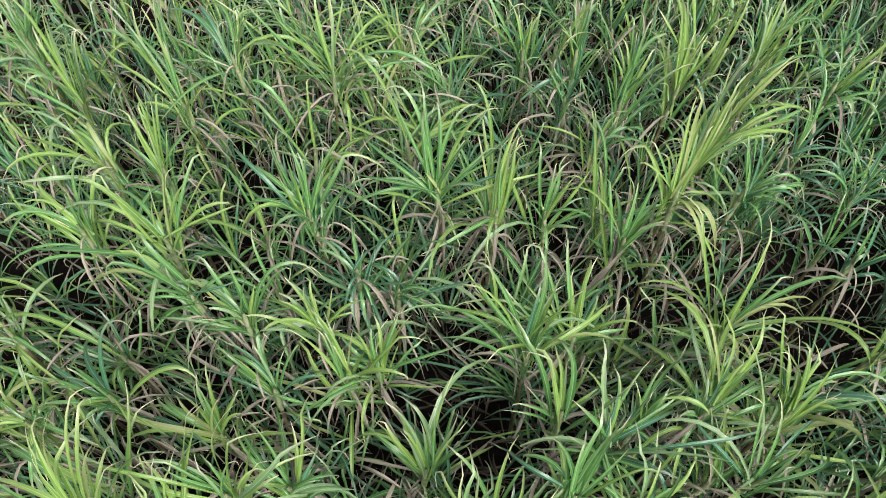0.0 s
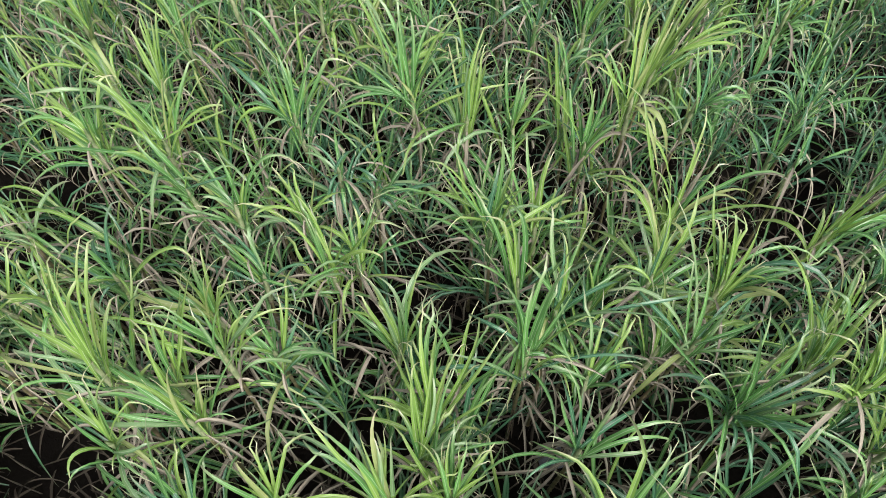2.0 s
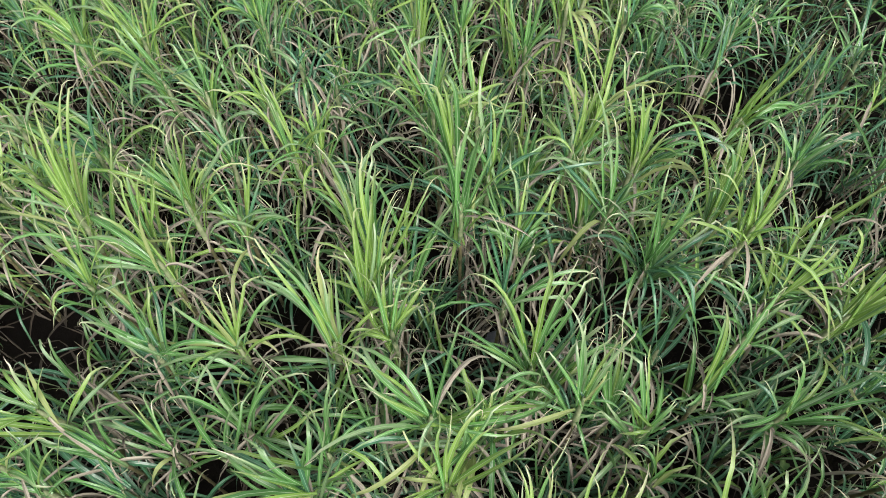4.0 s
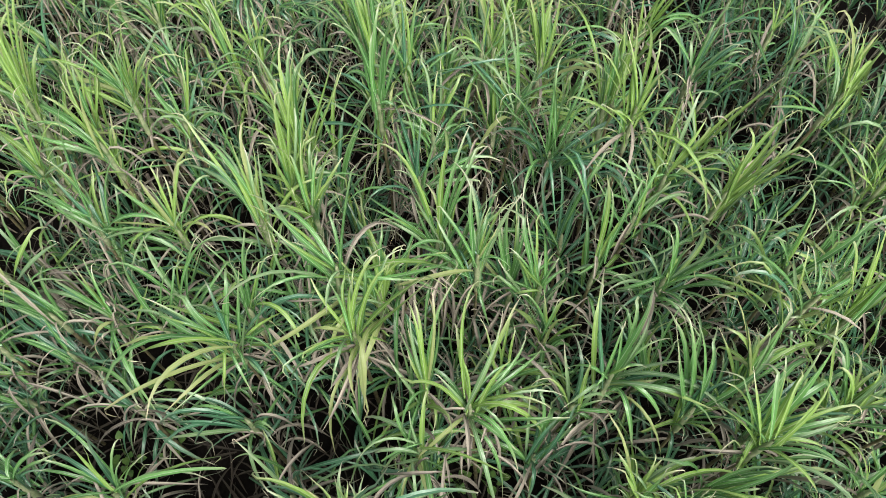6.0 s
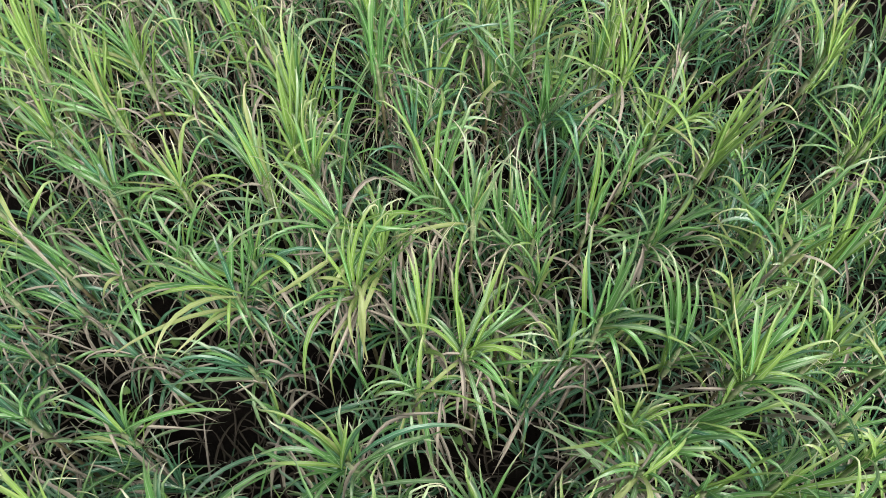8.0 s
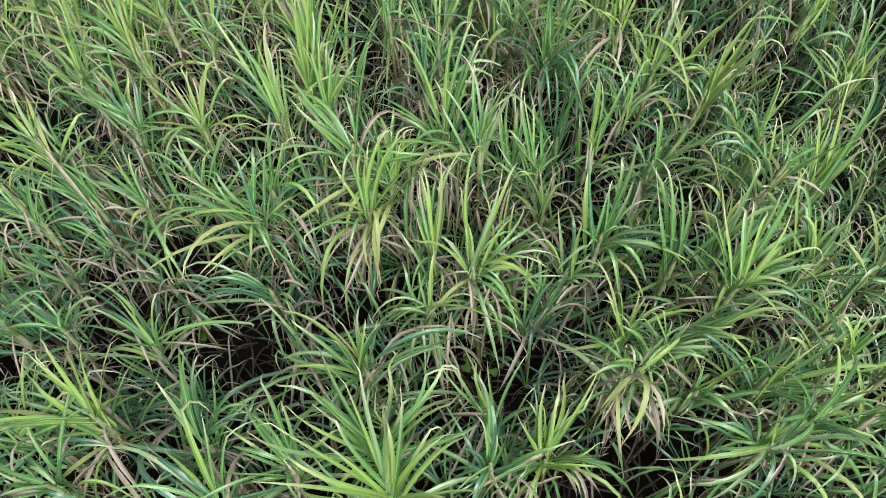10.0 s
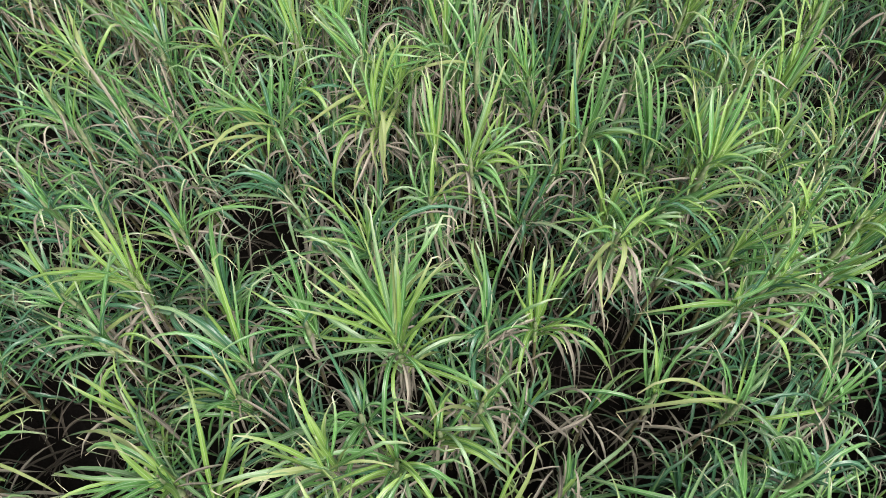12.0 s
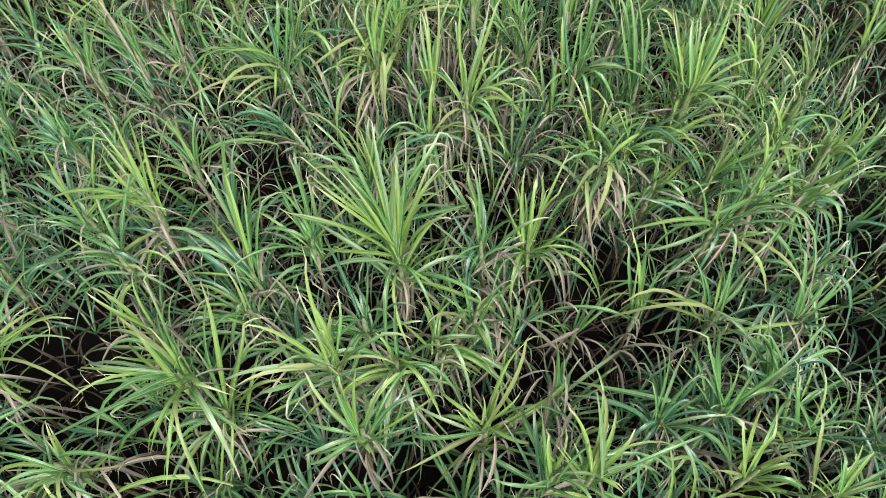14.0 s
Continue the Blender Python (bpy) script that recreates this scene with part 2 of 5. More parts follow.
def stalk(foot, top, radius, sides=7):
    """A jointed cane from foot to top with thicker rings at its nodes."""
    verts, faces, uvs = [], [], []
    axis = top - foot
    joints = max(3, round(axis.length / 0.14))
    rings = []
    for j in range(joints):
        rings += [(j / joints, 1.18), ((j + 0.12) / joints, 0.95), ((j + 0.85) / joints, 0.93)]
    rings.append((1.0, 0.8))
    side = axis.orthogonal().normalized()
    other = axis.cross(side).normalized()
    for s, k in rings:
        lean = Vector((0, 0, 0.06 * math.sin(s * 3.1)))
        for i in range(sides):
            a = 2 * math.pi * i / sides
            verts.append(foot + axis * s + lean + (side * math.cos(a) + other * math.sin(a)) * radius * k * (1 - 0.3 * s))
            uvs.append((i / sides, s))
    for r in range(len(rings) - 1):
        for i in range(sides):
            a, b = r * sides + i, r * sides + (i + 1) % sides
            faces.append((a, b, b + sides, a + sides))
    return verts, faces, uvs


def sheathed(foot, top, sides=7):
    """The tube of leaf sheaths round the upper fifth of a cane, flaring a little where each leaf parts from it."""
    verts, faces, uvs = [], [], []
    axis = top - foot
    side = axis.orthogonal().normalized()
    other = axis.cross(side).normalized()
    rings = ((0.78, 0.021), (0.84, 0.024), (0.85, 0.019), (0.91, 0.022), (0.92, 0.017), (0.98, 0.018), (1.02, 0.008))
    for s, radius in rings:
        lean = Vector((0, 0, 0.06 * math.sin(s * 3.1)))
        for i in range(sides):
            a = 2 * math.pi * i / sides
            verts.append(foot + axis * s + lean + (side * math.cos(a) + other * math.sin(a)) * radius)
            uvs.append((i / sides, s))
    for r in range(len(rings) - 1):
        for i in range(sides):
            a, b = r * sides + i, r * sides + (i + 1) % sides
            faces.append((a, b, b + sides, a + sides))
    return verts, faces, uvs


TONES = {
    "y": ([YOUNG] * 8 + [GREEN] * 9 + [PALE] * 4 + [YELLOW] * 2, "bright yellow-green"),
    "g": ([GREEN] * 16 + [YOUNG] * 4 + [BLUE] * 5 + [PALE] * 4 + [YELLOW], "mid-green"),
    "b": ([BLUE] * 7 + [GREEN] * 4 + [PALE], "dark bluish-green"),
}
SHEATH = {"u": (-0.36, 0.04), "a": (-0.40, 0.0), "h": (-0.42, -0.06)}


def bowed(form, reach, rise, rng):
    """How far a leaf of that habit arches above the straight line, in metres."""
    long = math.hypot(reach, rise)
    return {"u": long * rng.uniform(0.02, 0.20), "a": reach * rng.uniform(0.22, 0.52), "h": reach * rng.uniform(0.40, 0.85)}[form]


def limp_end(form, long, rng):
    """Length and turn of the end of a leaf that has tipped over: mostly a short thin curl, now and then a broken third."""
    if form == "h":
        return long * rng.uniform(0.0, 0.25), rng.uniform(-0.4, 0.8)
    if rng.random() < 0.15:
        return 0.0, 0.0
    if rng.random() < 0.55:
        return long * rng.uniform(0.10, 0.24), rng.uniform(1.2, 3.6)
    return long * rng.uniform(0.24, 0.45), rng.uniform(1.3, 2.4)


def whorl(plant, crown, tone, rows, rng, sure=0, lower=(0.0, 0.3)):
    """The leaves of one stalk, as parts of the plant. The first ones, as many as sure says, end where their rows say; the
    others sit lower on the stalk and tip over more."""
    mats = TONES[tone][0]
    for n, (heading, reach, rise, kind) in enumerate(rows):
        a, form, known = radians(heading), "h" if kind == "d" else kind.lower(), n < sure
        base = crown + Vector((rng.gauss(0, 0.025), rng.gauss(0, 0.025), rng.uniform(*SHEATH[form]) - (0.0 if known else rng.uniform(*lower) * 0.7)))
        long = math.hypot(reach, rise)
        tail, turn = limp_end(form, long, rng)
        if known:
            tail = min(tail, 0.25)
            rise += crown.z - base.z
        elif rng.random() < 0.85 and any(open_ground(plant.location.x + base.x + k * reach * math.sin(a), plant.location.y + base.y + k * reach * math.cos(a)) for k in (0.6, 1.0)):
            continue
        points = arc(base, (reach * math.sin(a), reach * math.cos(a), 0), rise, bowed(form, reach, rise, rng), rng, tail, turn)
        width = rng.uniform(0.022, 0.040) * min(1.0, 0.6 + 0.6 * long)
        mat = rng.choice(mats)
        if form == "u" and rng.random() < 0.5:
            mat = YOUNG if tone == "y" or tone == "g" and rng.random() < 0.35 else GREEN
        if kind in "UAH":
            mat, width = YELLOW, width * 1.15
        if kind == "d":
            mat = DRY
        shape = blade(points, width, rng.uniform(0.03, 0.17), rng.gauss(0, 1.0), rng)
        if mat is DRY:
            link_mesh("dry_leaf", *shape, DRY, plant, "withered brown leaf")
        else:
            link_mesh("leaf", *shape, mat, plant, "yellowing leaf" if mat is YELLOW else "")


def chance_rows(count, size, rng, shares=(0.30, 0.42, 0.28)):
    """Leaf rows for a whorl of which nothing more is known: turning by the golden angle."""
    rows, start = [], rng.uniform(0, 360)
    for k in range(count):
        kind, length = rng.choices("uah", shares)[0], size * rng.uniform(0.65, 1.1)
        rows.append((start + k * 137.5 + rng.uniform(-25, 25), *{
            "u": (length * rng.uniform(0.18, 0.5), length * rng.uniform(0.55, 0.75)),
            "a": (length * rng.uniform(0.58, 0.82), length * rng.uniform(-0.15, 0.2)),
            "h": (length * rng.uniform(0.40, 0.60), length * rng.uniform(-0.5, -0.2)),
        }[kind], kind))
    return rows


LEAN = []  # how the leaves lie across the field: place and tone of the plant, and the row of one of its leaves
NEIGHBOURS = {}


def neighbours(x, y):
    """The leaf rows that are nearest to (x, y), looked up in steps of 30 cm."""
    cell = (round(x / 0.3), round(y / 0.3), len(LEAN) // 40)
    if cell not in NEIGHBOURS:
        NEIGHBOURS[cell] = sorted(LEAN, key=lambda l: (l[0] - x) ** 2 + (l[1] - y) ** 2)[:26]
    return NEIGHBOURS[cell]


def brightness(x, y):
    """How yellow-green the plants round (x, y) are, from -1 (bluish) to 1."""
    near = neighbours(x, y)
    return sum({"y": 1.0, "g": 0.0, "b": -1.4}[l[3]] for l in near) / max(1, len(near)) - 0.35


def combed_rows(x, y, count, size, rng, shares):
    """Leaf rows for a whorl at (x, y) that lie like the leaves of the plants round it, with some that don't."""
    if len(LEAN) < 60:
        return chance_rows(count, size, rng, shares)
    near = neighbours(x, y)
    rows = chance_rows(count - round(count * 0.7), size, rng, shares)
    while len(rows) < count:
        heading, reach, rise, kind = rng.choice(near)[2]
        part = min(size * rng.uniform(0.6, 1.0) / math.hypot(reach, rise), 1.5)
        rows.append((heading + rng.gauss(0, 16), reach * part, (rise + rng.gauss(0, 0.06)) * part, "h" if kind == "d" else kind.lower()))
    return rows


def withered(crown, rng, size=1.0):
    """A dry leaf hanging from a stalk under its crown."""
    a, length = rng.uniform(0, 6.3), rng.uniform(0.5, 1.0) * size
    base = crown * rng.uniform(0.7, 0.96)
    out, drop = rng.choice(((0.6, 0.25), (0.42, 0.65), (0.25, 0.9)))
    reach = length * out * rng.uniform(0.8, 1.2)
    points = arc(base, (reach * math.sin(a), reach * math.cos(a), 0), -length * drop * rng.uniform(0.7, 1.1), length * rng.uniform(0.05, 0.2), rng, steps=6)
    return blade(points, rng.uniform(0.018, 0.036), 0.25, rng.uniform(-1.8, 1.8), rng)


def bunched(leaves, count, rng):
    """More leaves in the fans that the known leaves of a whorl form."""
    known, rows = [r for r in leaves if r[3] != "d"], []
    for k in range(count if known else 0):
        heading, reach, rise, kind = rng.choice(known)
        part = rng.uniform(0.62, 1.04)
        rows.append((heading + rng.gauss(0, 18), reach * part + rng.uniform(0, 0.06), rise * part + rng.gauss(0, 0.05), kind.lower()))
    return rows


def cane(x, y, z, tone="g", leaves=(), size=1.0, dry=3, bunch=16, more=()):
    """A sugar cane plant whose leaf whorl sits at (x, y, z). leaves: rows of heading (degrees, 0 ahead, positive to the right),
    level reach, rise of the tip and habit: "u" upright, "a" arching, "h" hanging (capitals: yellowing), "d" dry. bunch: about how many
    leaves the whorl has in all; more: further whorls on stalks of their own, as offsets from the first."""
    rng = random.Random(round(x * 911) * 7919 + round(y * 877))
    plant = new("sugarcane_plant")
    LEAN.extend((x, y, row, tone) for row in leaves)
    foot = Vector((x + rng.uniform(-0.15, 0.15), y + rng.uniform(-0.15, 0.15), 0))
    plant.location = foot
    crown = Vector((x, y, z)) - foot
    habit = "long upright leaves" if sum(r[3] in "uU" for r in leaves) > len(leaves) / 2 else "arching drooping leaves"
    size_word = "tall" if z > 2.1 else "low" if z < 1.65 else "full-grown"
    tagged(plant, f"{size_word} {TONES[tone][1]} sugar cane plant with {habit}", "sugar cane", "sugar cane plants")
    for n, offset in enumerate(((0, 0, 0), *more)):
        top = crown + Vector(offset)
        start = Vector(offset) * 0.3
        start.z = -0.03
        shape = stalk(start, top, rng.uniform(0.015, 0.021))
        bare = link_mesh("stalk", *shape, STALK, plant, "jointed brownish cane stalk", creased=False)
        link_mesh("sheath", *sheathed(start, top), SHEATH_SKIN, bare, "pale green leaf sheath", creased=False)
        rows = list(leaves) if n == 0 else []
        fill = max(6, bunch - len(rows)) if rows else bunch
        whorl(plant, top, tone, rows + bunched(rows, 7, rng) + combed_rows(x, y, fill, size, rng, (0.36, 0.36, 0.28) if rows else (0.38, 0.36, 0.26)), rng, len(rows) + (7 if rows else 0), (0.15, 0.6) if rows else (0.0, 0.3))
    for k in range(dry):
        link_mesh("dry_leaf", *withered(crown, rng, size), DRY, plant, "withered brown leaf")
    return plant


def joined(name, shapes, mats, label, category):
    """Many blades as one mesh; shapes: pairs of a blade and the index of its material."""
    verts, faces, uvs, slots = [], [], [], []
    for (v, f, u), slot in shapes:
        k = len(verts)
        verts += v
        uvs += u
        faces += [tuple(i + k for i in face) for face in f]
        slots += [slot] * len(f)
    ob = link_mesh(name, verts, faces, uvs, mats[0])
    for m in mats[1:]:
        ob.data.materials.append(m)
    ob.data.polygons.foreach_set("material_index", np.array(slots, dtype=np.int32))
    return tagged(ob, label, category, kind="stuff")


# ---- the plants that stand out, one by one ----
cane(-1.80, 4.52, 1.98, "y", [(-58, 0.52, 0.92, "u"), (-41, 0.41, 0.92, "u"), (-22, 0.33, 0.82, "u"), (8, 0.33, 0.87, "u"), (-70, 0.57, -0.21, "h"), (-53, 1.15, 0.06, "a"), (44, 0.31, -0.01, "a"), (55, 0.24, 0.36, "u")])
cane(-2.71, 4.67, 1.98, "y", [(-33, 0.27, 0.9, "u"), (9, 0.25, 0.81, "u"), (24, 0.25, 0.71, "u"), (-61, 0.8, 0.04, "a"), (-75, 0.7, 0.03, "a"), (-37, 0.23, 0.6, "u"), (42, 0.26, 0.56, "u")])
cane(-1.32, 4.78, 2.24, "g", [(-13, 0.11, 0.29, "u"), (50, 0.08, 0.14, "u"), (-46, 0.83, 0.03, "a"), (-39, 0.64, 0.01, "a"), (67, 0.25, 0.38, "u")])
cane(-1.87, 3.71, 2.12, "y", [(25, 0.24, 0.66, "u"), (40, 0.27, 0.63, "u"), (51, 0.19, 0.35, "u"), (-47, 0.49, 0.01, "a"), (32, 0.47, 0.01, "a"), (-2, 0.19, 0.53, "u")])
cane(-2.29, 3.77, 2.19, "y", [(-61, 0.69, 0.03, "a"), (-49, 0.2, 0.44, "u"), (-25, 0.52, -0.14, "h"), (-63, 0.88, 0.05, "a"), (-94, 0.78, 0.06, "a"), (-94, 0.26, -0.01, "a")])
cane(-0.47, 4.67, 2.04, "y", [(-71, 0.56, 0.66, "u"), (-62, 0.43, 0.6, "u"), (-41, 0.32, 0.63, "u"), (-15, 0.26, 0.64, "u"), (12, 0.25, 0.66, "u"), (41, 0.28, 0.61, "u"), (62, 0.37, 0.6, "u"), (-67, 0.86, 0.05, "a"), (-84, 0.92, 0.06, "a"), (-68, 1.06, -0.41, "h"), (37, 1.04, -0.32, "h"), (70, 0.82, 0.04, "a"), (93, 0.91, 0.06, "a"), (104, 0.79, 0.04, "a"), (109, 1.03, 0.07, "a"), (105, 0.62, -0.32, "h")], dry=9)
cane(0.26, 3.11, 2.27, "g", [(-42, 0.41, 0.77, "u"), (-30, 0.36, 0.76, "u"), (-11, 0.3, 0.73, "u"), (8, 0.28, 0.68, "u"), (68, 0.48, 0.78, "u"), (58, 0.37, 0.64, "u"), (83, 0.39, 0.36, "u"), (79, 0.75, 0.05, "a"), (76, 0.62, 0.03, "a"), (-53, 0.67, 0.03, "a"), (-68, 0.66, 0.03, "a"), (-70, 0.5, 0.45, "u"), (-71, 0.37, -0.18, "h"), (126, 0.3, -0.22, "h"), (-124, 0.41, -0.27, "h"), (105, 0.53, 0.03, "a"), (41, 0.3, 0.6, "u"), (58, 0.79, 0.05, "a"), (-41, 0.79, 0.05, "a"), (165, 0.35, -0.22, "h"), (-97, 0.64, 0.04, "a"), (-54, 0.12, 0.18, "u")], dry=12)
cane(0.70, 2.93, 2.18, "y", [(35, 0.24, 0.64, "u"), (25, 0.16, 0.4, "u"), (41, 0.29, 0.76, "u"), (10, 0.16, 0.42, "u"), (-35, 0.39, 0, "a"), (-117, 0.71, 0.04, "a"), (-134, 0.79, 0.05, "a"), (-157, 0.36, -0.23, "h"), (30, 0.21, 0.54, "u")], dry=10)
cane(1.11, 2.98, 2.00, "g", [(-35, 0.21, 0.37, "u"), (22, 0.18, 0.42, "u"), (65, 0.25, 0.4, "u"), (72, 0.42, 0.01, "a"), (-11, 0.22, 0.51, "u"), (112, 0.38, 0.01, "a"), (-34, 0.22, -0.02, "a")])
cane(-0.71, 3.04, 2.29, "g", [(-15, 0.29, 0.55, "u"), (-11, 0.25, 0.41, "u"), (12, 0.24, 0.4, "u"), (-39, 0.83, 0.04, "a"), (-45, 0.62, 0.02, "a"), (-64, 0.53, 0.02, "a"), (-76, 0.62, -0.31, "h"), (45, 0.31, 0.45, "u"), (-34, 0.31, 0.48, "u"), (35, 0.44, 0, "a"), (-107, 0.39, -0.27, "h"), (173, 0.2, -0.2, "h"), (71, 0.26, 0.37, "u"), (-92, 0.55, -0.3, "h"), (67, 0.36, 0.63, "u")])
cane(-0.40, 2.59, 2.10, "b", [(-51, 0.36, 0, "a"), (48, 0.08, 0.14, "u"), (63, 0.34, 0, "a"), (112, 0.5, 0.02, "a"), (34, 0.43, 0.01, "a"), (-147, 0.3, -0.2, "h"), (163, 0.3, -0.2, "h")])
cane(-0.11, 2.50, 1.89, "b", [(86, 0.55, 0.03, "a"), (116, 0.38, 0.01, "a"), (-52, 0.34, -0, "a"), (134, 0.24, -0.15, "h"), (124, 0.5, 0.02, "a")])
cane(1.60, 3.01, 2.00, "g", [(-41, 0.21, 0.33, "u"), (11, 0.16, 0.38, "u"), (52, 0.13, 0.25, "u"), (76, 0.17, 0.22, "u"), (88, 0.33, -0, "a"), (-18, 0.29, 0.66, "u")])
cane(1.67, 2.66, 2.00, "g", [(-34, 0.38, 0.01, "a"), (-1, 0.2, 0.47, "u"), (16, 0.19, 0.45, "u"), (76, 0.23, 0.3, "u"), (57, 0.59, 0.02, "a"), (-179, 0.21, -0.13, "h"), (147, 0.18, -0.11, "h")])
cane(2.05, 2.83, 2.33, "y", [(4, 0.24, 0.73, "u"), (34, 0.24, 0.69, "u"), (59, 0.28, 0.57, "u"), (-24, 0.23, 0.54, "u"), (-34, 0.15, 0.27, "u"), (3, 0.21, 0.59, "u"), (41, 0.28, 0.89, "u"), (-25, 0.25, -0.01, "a"), (76, 0.33, 0.51, "u"), (-59, 0.3, 0.42, "u"), (145, 0.45, -0.28, "H"), (160, 0.51, -0.33, "H")])
cane(2.34, 3.16, 2.31, "y", [(80, 0.38, 0.87, "u"), (94, 0.56, 0.9, "u"), (82, 0.95, 0.07, "a"), (74, 0.94, 0.06, "a"), (70, 1, 0.07, "a"), (48, 0.23, 0.76, "u"), (66, 0.3, 0.89, "u"), (52, 0.17, 0.47, "u")])
cane(3.12, 4.05, 2.33, "y", [(28, 0.15, 0.53, "u"), (64, 0.2, 0.56, "u"), (82, 0.29, 0.59, "u"), (95, 0.42, 0.63, "u"), (71, 1.03, 0.06, "a"), (8, 0.13, 0.43, "u")])
cane(2.42, 3.93, 2.25, "y", [(-19, 0.24, 0.73, "u"), (17, 0.16, 0.5, "u"), (48, 0.18, 0.46, "u"), (86, 0.3, 0.42, "u"), (-10, 0.65, 0.02, "a"), (-119, 0.08, -0.03, "h")])
cane(1.93, 3.89, 2.22, "g", [(-40, 0.23, 0.45, "u"), (-59, 0.4, 0.56, "u"), (71, 0.22, 0.38, "u"), (32, 0.22, 0.69, "u"), (67, 0.28, 0.58, "u"), (36, 0.12, 0.31, "u")])
cane(2.13, 1.78, 2.10, "y", [(-55, 0.25, 0.5, "u"), (-36, 0.12, 0.4, "u"), (36, 0.17, 0.6, "u"), (13, 0.23, 0.88, "u"), (106, 0.46, 0.01, "a"), (-66, 0.53, 0.05, "A"), (-77, 0.48, 0.04, "a"), (71, 0.23, 0.53, "u"), (88, 0.58, 0.03, "a"), (-42, 0.51, 0.92, "u"), (-51, 0.68, 0.05, "a"), (78, 1.03, 0.09, "a"), (158, 0.28, -0.19, "h")])
cane(2.71, 2.93, 2.11, "g", [(-37, 0.23, 0.42, "u"), (95, 0.45, 0.01, "a"), (99, 0.58, -0.26, "h"), (-129, 0.41, -0, "a"), (-7, 0.18, 0.45, "u"), (122, 0.45, -0.24, "h")])
cane(1.05, 1.07, 2.27, "g", [(-88, 0.4, 0.02, "a"), (-61, 0.33, 0.46, "u"), (-40, 0.22, 0.48, "u"), (3, 0.23, 0.66, "u"), (52, 0.21, 0.49, "u"), (75, 0.5, 0.03, "a"), (97, 0.5, 0.03, "a"), (-129, 0.28, -0.19, "h"), (-85, 0.51, 0.04, "a"), (125, 0.48, 0.02, "a"), (59, 0.26, 0.55, "u"), (93, 1.05, 0.11, "a"), (-18, 0.35, 0.71, "u"), (106, 0.8, 0.08, "a"), (177, 0.4, 0.02, "a"), (-159, 0.36, -0.27, "h"), (150, 0.44, -0.31, "h")])
cane(1.99, 0.74, 2.21, "g", [(-28, 0.63, 0.95, "u"), (-15, 0.34, 0.75, "u"), (68, 0.19, 0.3, "u"), (77, 0.48, 0.03, "a"), (97, 0.7, -0.35, "h"), (-35, 0.61, 0.06, "a"), (-49, 0.66, 0.07, "a"), (-115, 0.17, -0.14, "h"), (126, 0.19, -0.12, "h"), (39, 0.17, 0.36, "u")])
cane(0.69, 1.71, 2.37, "g", [(-60, 0.45, 0.63, "u"), (-36, 0.23, 0.48, "u"), (-44, 0.35, 0.68, "u"), (22, 0.23, 0.66, "u"), (46, 0.21, 0.49, "u"), (-69, 0.89, 0.09, "a"), (-64, 0.68, 0.06, "a"), (81, 0.28, 0.35, "u")])
cane(1.10, 1.92, 2.00, "g", [(-28, 0.46, 0.59, "u"), (-9, 0.42, 0.63, "u"), (17, 0.33, 0.46, "u"), (44, 0.26, 0.26, "u"), (-46, 0.46, 0.39, "u"), (88, 0.35, 0.01, "a"), (61, 0.41, 0.01, "a"), (-72, 0.72, 0.04, "a"), (-82, 0.63, 0.03, "a"), (-57, 0.54, 0.39, "u"), (108, 0.42, 0.03, "a"), (-30, 0.34, 0.31, "u"), (-2, 0.32, 0.4, "u"), (-77, 0.96, 0.08, "a"), (47, 0.55, 0.02, "a")])
cane(-0.68, 2.15, 2.20, "y", [(-48, 0.24, 0.37, "u"), (-59, 0.2, 0.24, "u"), (-7, 0.16, 0.33, "u"), (41, 0.15, 0.24, "u"), (91, 0.19, 0.1, "u"), (-77, 0.49, 0.03, "a"), (-87, 0.4, 0.02, "a"), (66, 0.33, 0.01, "a"), (65, 0.25, -0.01, "a")])
cane(-0.32, 1.92, 1.82, "y", [(-3, 0.18, 0.35, "u"), (46, 0.27, 0.46, "u"), (59, 0.3, 0.42, "u"), (57, 0.41, 0.62, "u"), (-23, 0.15, 0.26, "u"), (-43, 0.38, 0.01, "a"), (-57, 0.53, 0.03, "a"), (-104, 0.65, -0.38, "h"), (-113, 0.54, -0.33, "h"), (-158, 0.48, -0.32, "h"), (82, 0.69, 0.05, "a"), (102, 0.44, -0.26, "h")])
cane(-1.47, 1.62, 1.69, "y", [(-68, 0.8, 0.06, "A"), (-69, 0.6, 0.03, "A"), (-59, 0.53, 0.02, "a"), (-15, 0.32, 0.58, "u"), (-12, 0.24, 0.43, "u"), (10, 0.28, 0.52, "u"), (33, 0.2, 0.33, "u"), (-86, 0.66, 0.04, "a"), (49, 0.27, 0.39, "u"), (-50, 0.29, 0.35, "u"), (75, 0.24, -0, "a"), (110, 0.33, 0.01, "a"), (-37, 0.27, 0.43, "u"), (96, 0.56, 0.03, "a")])
cane(-1.61, 0.96, 2.07, "y", [(36, 0.45, 0.87, "u"), (41, 0.49, 0.89, "u"), (-3, 0.3, 0.65, "u"), (4, 0.28, 0.6, "u")])
cane(-1.97, 0.95, 2.52, "y", [(-2, 0.34, 0.8, "u"), (36, 0.43, 0.85, "u"), (-51, 0.74, 0.06, "a"), (-63, 0.62, 0.05, "a"), (-75, 0.54, 0.04, "a"), (31, 0.25, 0.48, "u"), (73, 0.57, 0.58, "u"), (-3, 0.29, 0.65, "u")])
cane(-2.25, 2.35, 1.63, "g", [(-68, 0.99, 0.08, "a"), (-55, 0.86, 0.05, "a"), (-81, 0.62, -0.27, "h"), (-144, 0.24, -0.15, "h"), (169, 0.3, -0.2, "h"), (-61, 0.48, 0.01, "a")])
